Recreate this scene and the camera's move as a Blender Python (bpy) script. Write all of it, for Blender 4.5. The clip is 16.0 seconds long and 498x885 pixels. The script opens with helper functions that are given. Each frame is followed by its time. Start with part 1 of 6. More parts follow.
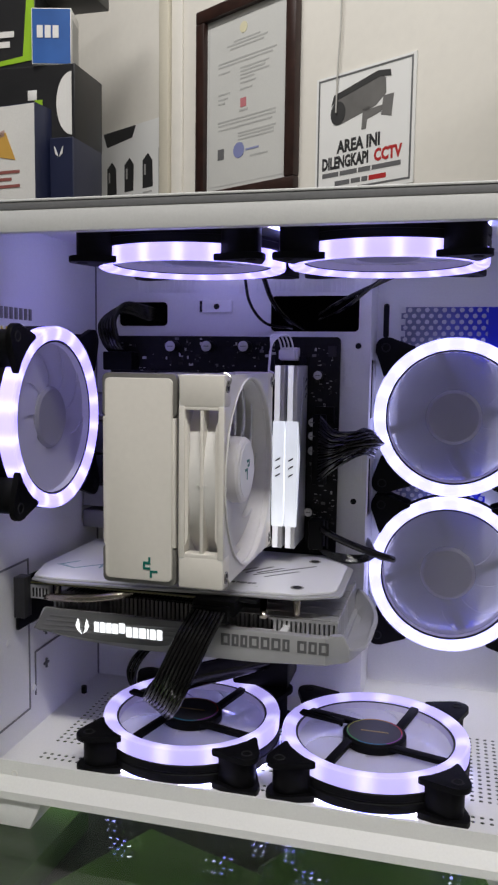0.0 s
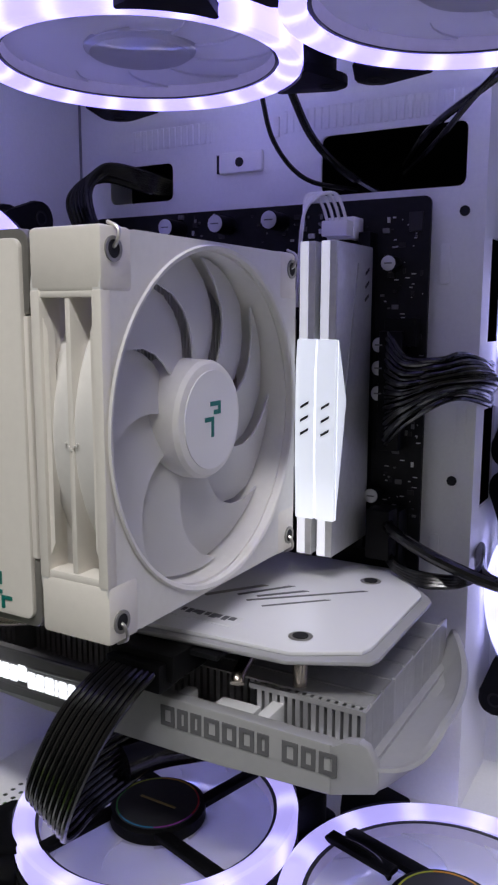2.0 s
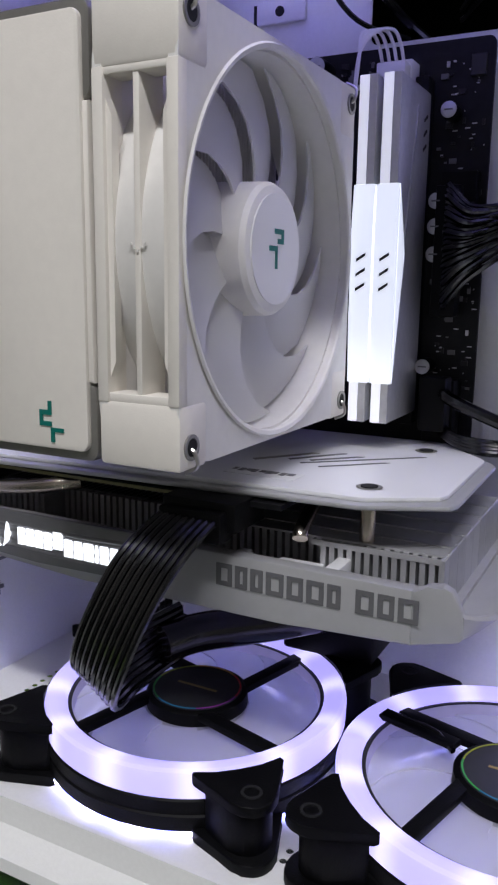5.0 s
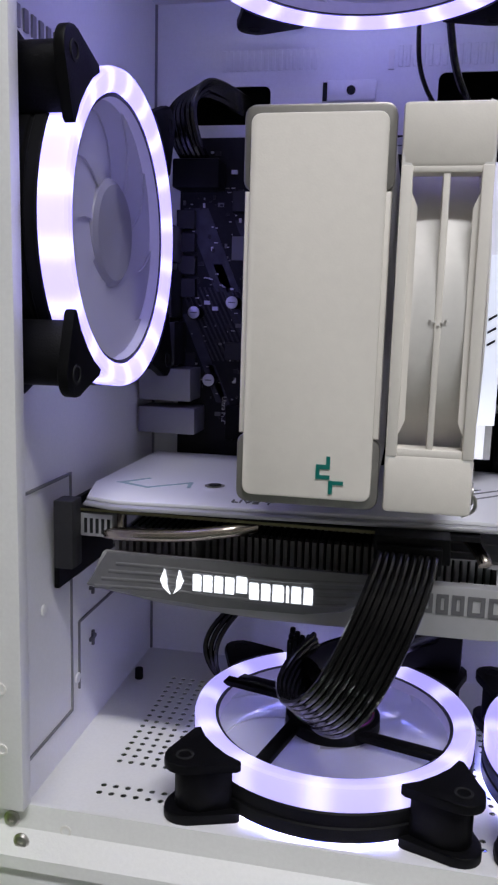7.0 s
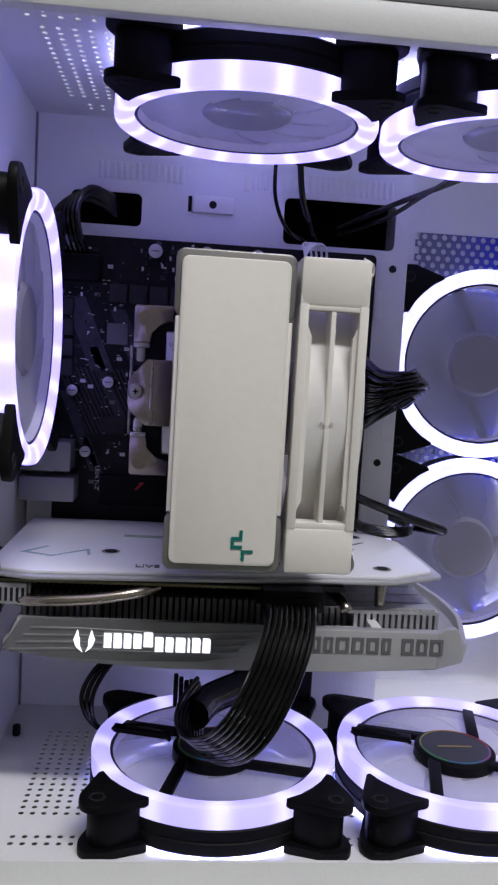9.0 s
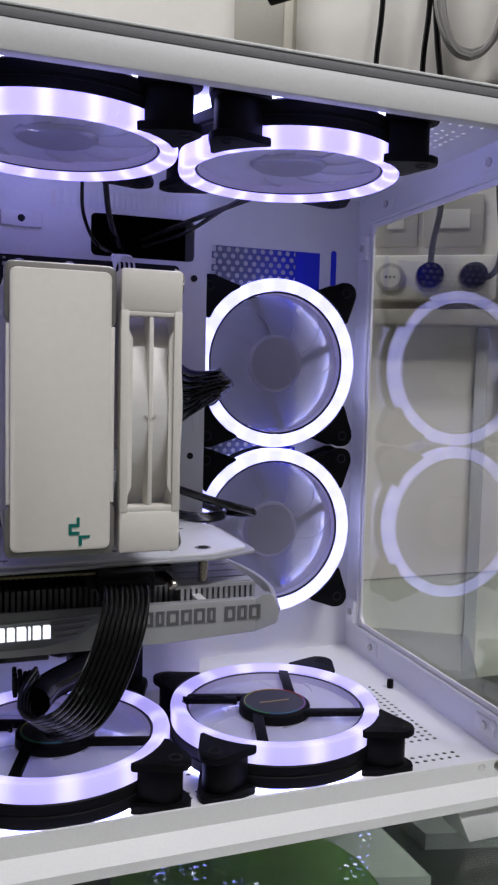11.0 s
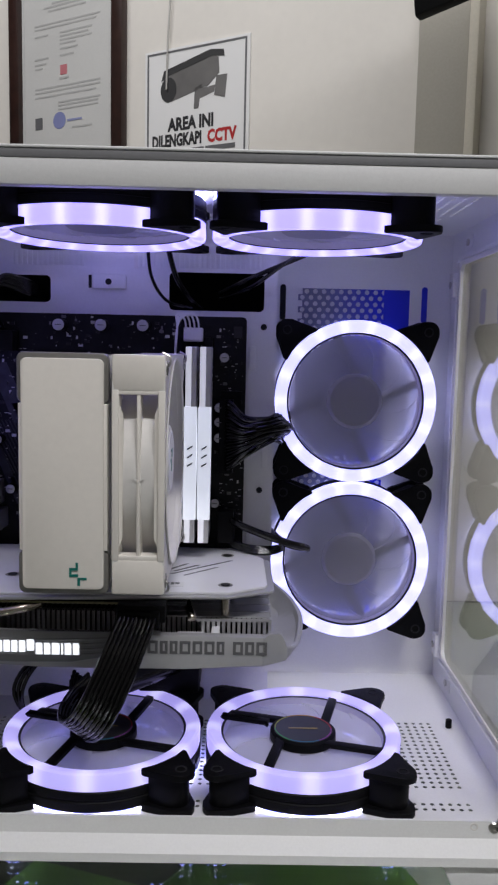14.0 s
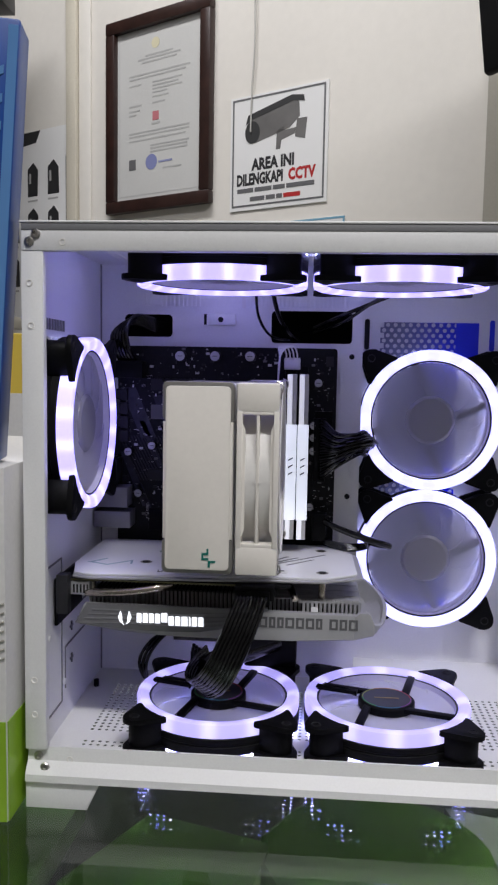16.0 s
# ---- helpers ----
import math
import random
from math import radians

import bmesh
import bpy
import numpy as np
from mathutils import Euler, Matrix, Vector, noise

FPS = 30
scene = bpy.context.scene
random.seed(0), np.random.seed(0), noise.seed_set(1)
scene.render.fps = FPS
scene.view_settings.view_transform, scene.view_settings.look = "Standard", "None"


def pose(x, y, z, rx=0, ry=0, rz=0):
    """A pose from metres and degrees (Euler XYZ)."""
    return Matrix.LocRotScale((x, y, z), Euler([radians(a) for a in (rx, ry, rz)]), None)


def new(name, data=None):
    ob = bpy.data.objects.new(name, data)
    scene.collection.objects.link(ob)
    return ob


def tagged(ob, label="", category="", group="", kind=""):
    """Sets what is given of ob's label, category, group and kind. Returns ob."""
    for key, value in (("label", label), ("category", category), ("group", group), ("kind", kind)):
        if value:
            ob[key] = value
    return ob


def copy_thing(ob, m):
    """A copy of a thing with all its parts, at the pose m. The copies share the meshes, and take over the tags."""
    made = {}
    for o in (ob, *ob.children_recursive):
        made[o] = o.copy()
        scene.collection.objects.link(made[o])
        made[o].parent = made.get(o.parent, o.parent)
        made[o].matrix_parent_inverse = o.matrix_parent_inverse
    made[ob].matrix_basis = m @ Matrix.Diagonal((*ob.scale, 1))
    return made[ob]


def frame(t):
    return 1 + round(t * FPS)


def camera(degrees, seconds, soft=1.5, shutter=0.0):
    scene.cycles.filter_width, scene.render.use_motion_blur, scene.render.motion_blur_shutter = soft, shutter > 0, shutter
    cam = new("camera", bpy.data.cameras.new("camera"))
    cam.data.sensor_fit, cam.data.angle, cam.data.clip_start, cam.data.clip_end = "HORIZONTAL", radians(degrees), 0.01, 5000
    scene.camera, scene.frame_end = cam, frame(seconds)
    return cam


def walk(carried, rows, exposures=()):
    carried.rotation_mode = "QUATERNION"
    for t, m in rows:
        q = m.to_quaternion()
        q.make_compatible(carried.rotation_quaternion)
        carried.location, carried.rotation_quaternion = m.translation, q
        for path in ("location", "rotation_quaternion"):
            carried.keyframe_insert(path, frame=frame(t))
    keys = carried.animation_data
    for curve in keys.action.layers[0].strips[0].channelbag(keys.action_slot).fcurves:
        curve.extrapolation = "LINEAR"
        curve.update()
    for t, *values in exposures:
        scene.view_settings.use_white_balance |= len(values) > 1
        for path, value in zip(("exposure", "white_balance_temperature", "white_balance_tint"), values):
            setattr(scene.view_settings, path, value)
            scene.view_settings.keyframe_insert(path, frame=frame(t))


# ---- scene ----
cam = camera(34.8, 16.0, soft=2.3)
METRES, EYE, TILT, LEAN, TURN = 0.93, 0.29, 0.0, 0.0, 14.3
ROWS = [
    (0.0, 0.0, 0.0, 0.0, 0.08, -6.03, -0.78),
    (0.5, 0.0271, 0.071, -0.0136, 4.18, -6.83, -0.81),
    (1.0, 0.0434, 0.1452, -0.026, 8.29, -7.67, -0.67),
    (1.5, 0.064, 0.2069, -0.0341, 12.4, -8.42, -0.37),
    (2.0, 0.0901, 0.2501, -0.0365, 15.36, -9.02, -0.16),
    (2.5, 0.1067, 0.2755, -0.036, 17.26, -9.57, 0.05),
    (3.0, 0.1139, 0.2892, -0.039, 17.9, -10.1, 0.12),
    (5.5, 0.0257, 0.2463, -0.092, 10.85, -11.01, -0.87),
    (6.0, -0.0107, 0.2361, -0.0895, 7.26, -10.54, -0.9),
    (6.5, -0.0594, 0.2273, -0.0824, 2.24, -9.89, -1.21),
    (7.0, -0.1015, 0.2186, -0.0755, -2.91, -9.3, -1.6),
    (7.5, -0.1355, 0.204, -0.0715, -7.33, -8.63, -2.08),
    (8.0, -0.1522, 0.1917, -0.0623, -11.02, -7.58, -2.61),
    (8.5, -0.1619, 0.186, -0.0585, -14.58, -6.59, -3.07),
    (9.0, -0.1656, 0.1744, -0.0534, -18.94, -5.77, -3.33),
    (9.5, -0.1766, 0.1631, -0.0539, -24.57, -5.15, -3.36),
    (10.0, -0.1909, 0.1529, -0.0554, -29.2, -4.79, -3.11),
    (12.5, -0.1934, 0.1387, -0.0611, -35.26, -4.45, -0.42),
    (13.0, -0.1877, 0.1372, -0.0572, -31.6, -4.81, -0.32),
    (13.5, -0.1325, 0.1179, -0.0359, -21.25, -6.03, -0.96),
    (14.0, -0.0796, 0.0505, -0.0058, -14.78, -6.69, -1.23),
    (14.5, -0.0864, -0.0239, 0.0104, -11.67, -6.77, -0.84),
    (15.0, -0.1136, -0.0534, 0.0076, -11.08, -6.38, -0.58),
    (15.5, -0.1216, -0.0573, 0.0064, -10.87, -5.94, -0.67),
    (16.0, -0.1261, -0.0467, 0.0011, -9.95, -5.47, -0.99),
]
walk(cam, [(t, pose(0, 0, EYE, TILT, LEAN, TURN) @ pose(METRES * x, METRES * y, METRES * z, 90 + pitch, roll, yaw)) for t, x, y, z, yaw, pitch, roll in ROWS],
     exposures=[(0, -0.18, 6500, 10), (1.5, -0.28, 6500, 10), (2.5, 0.03, 6150, 13), (5.5, 0.02, 6150, 13), (7, -0.01, 6150, 13), (8.5, 0.0, 6150, 13), (10, -0.2, 6150, 13), (12.5, -0.18, 6150, 13), (13.5, -0.27, 6150, 13), (14, -0.36, 6220, 13), (14.5, -0.33, 6220, 13), (16, -0.13, 6220, 13)])

# ---------------------------------------------------------------- world and lamps
world = bpy.data.worlds.new("room_air")
world.use_nodes = True
world.node_tree.nodes["Background"].inputs[0].default_value = (0.95, 0.97, 1.0, 1)
world.node_tree.nodes["Background"].inputs[1].default_value = 0.035
scene.world = world


def area_lamp(name, m, sx, sy, watts, colour):
    d = bpy.data.lights.new(name, "AREA")
    d.shape, d.size, d.size_y, d.energy, d.color = "RECTANGLE", sx, sy, watts, colour
    ob = new(name, d)
    ob.matrix_world = m
    return ob


# two unseen long lamps on the ceiling, the second added to brighten the wall
area_lamp("ceiling_lamp_light", pose(0.30, -0.70, 1.975), 1.2, 0.17, 43, (1.0, 0.978, 0.952))
area_lamp("ceiling_lamp_light", pose(-0.62, 0.80, 1.975, 0, 0, -30), 1.2, 0.17, 29, (1.0, 0.978, 0.952))


# ---------------------------------------------------------------- materials
def mat(name, colour, rough=0.5, metal=0.0, grain=0.0, grain_scale=300.0, stain=0.0, stain_scale=12.0, bump=0.0, bump_scale=900.0,
        coat=0.0, emit=None, power=0.0, spread=0.0, alpha=1.0, transmission=0.0, spec=0.5):
    m = bpy.data.materials.new(name)
    m.use_nodes = True
    t = m.node_tree
    b = t.nodes["Principled BSDF"]
    b.inputs["Base Color"].default_value = (*colour, 1)
    b.inputs["Roughness"].default_value = rough
    b.inputs["Metallic"].default_value = metal
    b.inputs["Specular IOR Level"].default_value = spec
    b.inputs["Coat Weight"].default_value = coat
    b.inputs["Alpha"].default_value = alpha
    b.inputs["Transmission Weight"].default_value = transmission
    if emit:
        b.inputs["Emission Color"].default_value = (*emit, 1)
        b.inputs["Emission Strength"].default_value = power
    co = t.nodes.new("ShaderNodeTexCoord")
    last = None

    def noise_node(scale, detail):
        n = t.nodes.new("ShaderNodeTexNoise")
        n.inputs["Scale"].default_value, n.inputs["Detail"].default_value = scale, detail
        t.links.new(co.outputs["Object"], n.inputs["Vector"])
        return n

    def shade(fac, lo, hi):
        nonlocal last
        r = t.nodes.new("ShaderNodeMapRange")
        r.inputs["To Min"].default_value, r.inputs["To Max"].default_value = lo, hi
        r.inputs["From Min"].default_value, r.inputs["From Max"].default_value = 0.3, 0.7
        t.links.new(fac, r.inputs["Value"])
        x = t.nodes.new("ShaderNodeMix")
        x.data_type, x.blend_type = "RGBA", "MULTIPLY"
        x.inputs["Factor"].default_value = 1
        if last is None:
            x.inputs["A"].default_value = (*colour, 1)
        else:
            t.links.new(last, x.inputs["A"])
        t.links.new(r.outputs[0], x.inputs["B"])
        last = x.outputs["Result"]

    if grain:
        shade(noise_node(grain_scale, 3).outputs["Fac"], 1 - grain, 1 + grain)
    if stain:
        n = noise_node(stain_scale, 5)
        shade(n.outputs["Fac"], 1 - stain, 1.0)
        r = t.nodes.new("ShaderNodeMapRange")
        r.inputs["To Min"].default_value, r.inputs["To Max"].default_value = rough * 0.85, min(1, rough * 1.2)
        t.links.new(n.outputs["Fac"], r.inputs["Value"])
        t.links.new(r.outputs[0], b.inputs["Roughness"])
    if spread:
        o = t.nodes.new("ShaderNodeObjectInfo")
        shade(o.outputs["Random"], 1 - spread, 1 + spread)
    if last is not None:
        t.links.new(last, b.inputs["Base Color"])
    if bump:
        u = t.nodes.new("ShaderNodeBump")
        u.inputs["Strength"].default_value, u.inputs["Distance"].default_value = bump, 0.0004
        t.links.new(noise_node(bump_scale, 2).outputs["Fac"], u.inputs["Height"])
        t.links.new(u.outputs[0], b.inputs["Normal"])
    return m


def led_material(name, colour, low, high, count, bright=(0.82, 0.76, 1.0)):
    """A frosted light ring with a chain of brighter spots round its axis."""
    m = mat(name, (0.40, 0.38, 0.50), 0.45, emit=colour, power=low)
    t = m.node_tree
    b = t.nodes["Principled BSDF"]
    co, sep = t.nodes.new("ShaderNodeTexCoord"), t.nodes.new("ShaderNodeSeparateXYZ")
    t.links.new(co.outputs["Object"], sep.inputs[0])

    def math_node(op, a, c):
        n = t.nodes.new("ShaderNodeMath")
        n.operation = op
        for i, v in enumerate((a, c)):
            if isinstance(v, (int, float)):
                n.inputs[i].default_value = v
            else:
                t.links.new(v, n.inputs[i])
        return n.outputs[0]

    angle = math_node("ARCTAN2", sep.outputs[1], sep.outputs[0])
    wave = math_node("COSINE", math_node("MULTIPLY", angle, count), 0)
    spot = math_node("POWER", math_node("MULTIPLY_ADD", wave, 0.5), 3)
    t.nodes[-1].name = "spot"
    for n in t.nodes:
        if n.bl_idname == "ShaderNodeMath" and n.operation == "MULTIPLY_ADD":
            n.inputs[2].default_value = 0.5
    t.links.new(math_node("ADD", math_node("MULTIPLY", spot, high - low), low), b.inputs["Emission Strength"])
    tint = t.nodes.new("ShaderNodeMix")
    tint.data_type = "RGBA"
    tint.inputs["A"].default_value = (*colour, 1)
    tint.inputs["B"].default_value = (*bright, 1)
    t.links.new(spot, tint.inputs["Factor"])
    t.links.new(tint.outputs["Result"], b.inputs["Emission Color"])
    return m


def frosted(name, colour, clear, rough=0.35, back=0.5):
    """Thin frosted plastic: part of the light goes straight through, part is spread."""
    m = bpy.data.materials.new(name)
    m.use_nodes = True
    t = m.node_tree
    t.nodes.remove(t.nodes["Principled BSDF"])
    out = t.nodes["Material Output"]
    a, d, s, g = (t.nodes.new("ShaderNodeBsdf" + k) for k in ("Transparent", "Diffuse", "Translucent", "Glossy"))
    d.inputs[0].default_value = s.inputs[0].default_value = (*colour, 1)
    g.inputs["Roughness"].default_value = rough
    x1, x2, x3 = (t.nodes.new("ShaderNodeMixShader") for _ in range(3))
    x1.inputs[0].default_value, x2.inputs[0].default_value, x3.inputs[0].default_value = back, clear, 0.06
    t.links.new(d.outputs[0], x1.inputs[1]), t.links.new(s.outputs[0], x1.inputs[2])
    t.links.new(x1.outputs[0], x2.inputs[1]), t.links.new(a.outputs[0], x2.inputs[2])
    t.links.new(x2.outputs[0], x3.inputs[1]), t.links.new(g.outputs[0], x3.inputs[2])
    t.links.new(x3.outputs[0], out.inputs[0])
    return m


def glass(name, tint, ior=1.46):
    m = mat(name, tint, 0.0, transmission=1.0)
    m.node_tree.nodes["Principled BSDF"].inputs["IOR"].default_value = ior
    return m


CASE = mat("white_powder_coat", (0.80, 0.80, 0.79), 0.42, grain=0.02, grain_scale=700, stain=0.03, stain_scale=9, bump=0.12, bump_scale=1600)
# dark grey for the roof-edge band and for thin drawn lines
GAP = mat("dark_line_grey", (0.20, 0.20, 0.205), 0.6, grain=0.05)
CREAM = mat("warm_white_plastic", (0.83, 0.79, 0.725), 0.5, grain=0.015, stain=0.03, stain_scale=25, bump=0.08, bump_scale=1500)
RIM = mat("satin_grey_edge", (0.30, 0.29, 0.27), 0.35, metal=0.6, grain=0.05)
FIN = mat("white_coated_fin", (0.70, 0.69, 0.66), 0.4, spread=0.05, stain=0.06, stain_scale=30)
SHELL = mat("pale_grey_plastic", (0.80, 0.78, 0.745), 0.48, grain=0.02, stain=0.04, stain_scale=22, bump=0.06)
BLACK = mat("black_plastic", (0.0025, 0.0025, 0.003), 0.5, spec=0.14, grain=0.15, stain=0.1, stain_scale=40, bump=0.2, bump_scale=1400)
RUBBER = mat("black_cable_jacket", (0.0025, 0.0025, 0.003), 0.22, spec=0.5, grain=0.2, grain_scale=120, coat=0.1)
# near-black that paints the shade inside holes, slots and gaps
HOLE = mat("void_shade", (0.006, 0.006, 0.008), 0.8, grain=0.2)
STEEL = mat("nickel_steel", (0.62, 0.60, 0.57), 0.28, metal=1.0, grain=0.06, stain=0.15, stain_scale=60)
BRACKET = mat("aged_nickel_plate", (0.50, 0.43, 0.36), 0.24, metal=1.0, grain=0.08, stain=0.25, stain_scale=70)
PIPE = mat("nickel_heat_pipe", (0.70, 0.62, 0.54), 0.22, metal=1.0, stain=0.15, stain_scale=80)
PCB = mat("black_circuit_board", (0.007, 0.007, 0.0085), 0.5, spec=0.22, grain=0.3, grain_scale=260, stain=0.3, stain_scale=60, bump=0.35, bump_scale=500)
CHIP = mat("graphite_chip", (0.020, 0.020, 0.022), 0.45, spec=0.3, grain=0.1, spread=0.25)
CAPTOP = mat("aluminium_can", (0.50, 0.50, 0.52), 0.38, metal=0.7, grain=0.05)
PINK = mat("connector_white", (0.82, 0.81, 0.80), 0.5)
TEAL = mat("teal_print", (0.0, 0.16, 0.13), 0.45)
INK = mat("grey_print", (0.12, 0.12, 0.125), 0.5)
DARKINK = mat("black_print", (0.02, 0.02, 0.022), 0.5)
REDINK = mat("red_print", (0.42, 0.02, 0.02), 0.5)
LED = led_material("lavender_light_ring", (0.63, 0.53, 1.9), 1.15, 1.5, 18, (0.80, 0.74, 1.9))
LEDW = led_material("cool_light_ring", (0.66, 0.65, 1.45), 1.45, 1.75, 18, (0.76, 0.75, 1.45))
LEDSOFT = led_material("soft_lavender_ring", (0.60, 0.52, 1.25), 0.74, 1.0, 12, (0.82, 0.76, 1.25))
# hidden rings added behind the fans to fill the case with blue-lavender light
FILLLOW = led_material("underside_fill_ring", (0.22, 0.24, 1.0), 14, 15, 18)
FILLBACK = led_material("side_rear_fill_ring", (0.36, 0.40, 1.0), 4.2, 4.8, 18)
GLOW = mat("lit_logo", (0.9, 0.9, 0.9), 0.4, emit=(0.95, 0.97, 1.0), power=1.4)
RAMLED = mat("memory_light_bar", (0.9, 0.9, 0.92), 0.4, emit=(0.86, 0.91, 1.0), power=0.7)
RAMEND = mat("memory_light_bar_end", (0.85, 0.85, 0.88), 0.4, emit=(0.93, 0.94, 1.0), power=0.5)
BLADE = frosted("frosted_fan_blade", (0.82, 0.82, 0.87), 0.74, back=0.5)
CLEARBLADE = frosted("pale_fan_blade", (0.92, 0.92, 0.95), 0.34, back=0.68)
HUB = frosted("frosted_hub", (0.58, 0.57, 0.62), 0.16)
HUBSTICK = mat("hub_sticker", (0.03, 0.03, 0.035), 0.35, grain=0.1)
COOLBLADE = frosted("white_fan_blade", (0.92, 0.91, 0.91), 0.30, back=0.35)
SILVER = mat("silver_plastic", (0.45, 0.45, 0.46), 0.38, metal=0.35, grain=0.02, stain=0.05, stain_scale=20)
GUNMETAL = mat("gunmetal_panel", (0.21, 0.21, 0.215), 0.36, metal=0.5, grain=0.05, grain_scale=200, stain=0.1, stain_scale=30)
BACKPLATE = mat("white_backplate", (0.78, 0.78, 0.80), 0.3, metal=0.1, stain=0.04, stain_scale=15)
ALU = mat("raw_aluminium_fin", (0.48, 0.48, 0.495), 0.4, metal=0.5, grain=0.05, spread=0.08)
RAMSHELL = mat("brushed_white_metal", (0.66, 0.66, 0.67), 0.33, metal=0.5, grain=0.05, grain_scale=400)
PANE = glass("clear_tempered_glass", (0.97, 0.98, 0.975), 1.6)
TABLEGLASS = glass("green_tinted_glass", (0.70, 0.78, 0.70))
TOPBLADE = frosted("milky_fan_blade", (0.78, 0.77, 0.84), 0.10, back=0.4)
# faint emission put in for ring light spreading into the frosted duct
DUCT = mat("frosted_duct_glow", (0.42, 0.41, 0.47), 0.5, grain=0.04, emit=(0.50, 0.44, 1.0), power=0.2)
WALL = mat("cream_wall_paint", (0.74, 0.71, 0.65), 0.7, grain=0.015, grain_scale=60, stain=0.05, stain_scale=2.5, bump=0.25, bump_scale=120)


# ---------------------------------------------------------------- mesh tools
ZT = 0.29  # heights below are counted from 0.29 m above the table top
ORIGIN = {}


def thing(name, at, label, category, group="", kind=""):
    ob = new(name)
    ob.empty_display_size = 0.02
    ob.location = (at[0], at[1], at[2] + ZT)
    ORIGIN[ob] = Vector(at)
    return tagged(ob, label, category, group, kind)


def part(name, bm, material, parent, label="", smooth=True):
    o = ORIGIN[parent]
    bmesh.ops.translate(bm, verts=bm.verts, vec=-o)
    bmesh.ops.recalc_face_normals(bm, faces=bm.faces)
    soften(bm, smooth)
    me = bpy.data.meshes.new(name)
    bm.to_mesh(me)
    bm.free()
    for m in material if isinstance(material, (list, tuple)) else (material,):
        me.materials.append(m)
    ob = new(name, me)
    ob.parent = parent
    ORIGIN[ob] = o
    return tagged(ob, label)


def solo(name, bm, material, at, label, category, group="", kind="", smooth=True):
    """A thing that is one mesh, with its origin at its base."""
    bmesh.ops.translate(bm, verts=bm.verts, vec=-Vector(at))
    bmesh.ops.recalc_face_normals(bm, faces=bm.faces)
    soften(bm, smooth)
    me = bpy.data.meshes.new(name)
    bm.to_mesh(me)
    bm.free()
    for m in material if isinstance(material, (list, tuple)) else (material,):
        me.materials.append(m)
    ob = new(name, me)
    ob.location = (at[0], at[1], at[2] + ZT)
    ORIGIN[ob] = Vector(at)
    return tagged(ob, label, category, group, kind)


def soften(bm, smooth):
    bm.normal_update()
    for f in bm.faces:
        f.smooth = smooth
    for e in bm.edges:
        if len(e.link_faces) == 2 and e.calc_face_angle(0) > radians(32):
            e.smooth = False


def box(bm, x0, y0, z0, x1, y1, z1, bevel=0.0, m=0, seg=2):
    v = [bm.verts.new((x, y, z)) for x in (x0, x1) for y in (y0, y1) for z in (z0, z1)]
    fs = [bm.faces.new([v[i] for i in q]) for q in ((0, 1, 3, 2), (4, 6, 7, 5), (0, 4, 5, 1), (2, 3, 7, 6), (0, 2, 6, 4), (1, 5, 7, 3))]
    for f in fs:
        f.material_index = m
    if bevel:
        es = list({e for f in fs for e in f.edges})
        r = bmesh.ops.bevel(bm, geom=es, offset=bevel, segments=seg, affect="EDGES", profile=0.5)
        for f in r["faces"]:
            f.material_index = m
    return bm


def prism(bm, outline, a0, a1, axis="z", m=0, bevel=0.0):
    """An outline pulled along an axis. The outline's two numbers are the other axes in order."""
    def at(p, a):
        return {"x": (a, p[0], p[1]), "y": (p[0], a, p[1]), "z": (p[0], p[1], a)}[axis]
    lo, hi = [bm.verts.new(at(p, a0)) for p in outline], [bm.verts.new(at(p, a1)) for p in outline]
    n = len(outline)
    fs = [bm.faces.new(lo[::-1]), bm.faces.new(hi)] + [bm.faces.new((lo[i], lo[(i + 1) % n], hi[(i + 1) % n], hi[i])) for i in range(n)]
    for f in fs:
        f.material_index = m
    if bevel:
        es = list(fs[0].edges) + list(fs[1].edges)
        for f in bmesh.ops.bevel(bm, geom=es, offset=bevel, segments=2, affect="EDGES", profile=0.5)["faces"]:
            f.material_index = m
    return bm


def rounded(x0, y0, x1, y1, r, n=4):
    out = []
    for cx, cy, a in ((x1 - r, y1 - r, 0), (x0 + r, y1 - r, 90), (x0 + r, y0 + r, 180), (x1 - r, y0 + r, 270)):
        for i in range(n + 1):
            b = radians(a + 90 * i / n)
            out.append((cx + r * math.cos(b), cy + r * math.sin(b)))
    return out


def lathe(bm, profile, seg=48, centre=(0, 0, 0), axis="z", closed=True, m=0, a0=0.0, a1=360.0):
    """A profile of (radius, height) turned round an axis."""
    full = abs(a1 - a0 - 360) < 1e-6
    rows = []
    for i in range(seg if full else seg + 1):
        a = radians(a0 + (a1 - a0) * i / seg)
        row = []
        for r, h in profile:
            p = (r * math.cos(a), r * math.sin(a), h)
            p = {"z": p, "x": (p[2], p[0], p[1]), "y": (p[0], p[2], p[1])}[axis]
            row.append(bm.verts.new((p[0] + centre[0], p[1] + centre[1], p[2] + centre[2])))
        rows.append(row)
    k = len(profile)
    for i in range(len(rows) if full else len(rows) - 1):
        a, b = rows[i], rows[(i + 1) % len(rows)]
        for j in range(k if closed else k - 1):
            f = bm.faces.new((a[j], b[j], b[(j + 1) % k], a[(j + 1) % k]))
            f.material_index = m
    if not full and closed:
        bm.faces.new(rows[0]), bm.faces.new(rows[-1][::-1])
    return bm


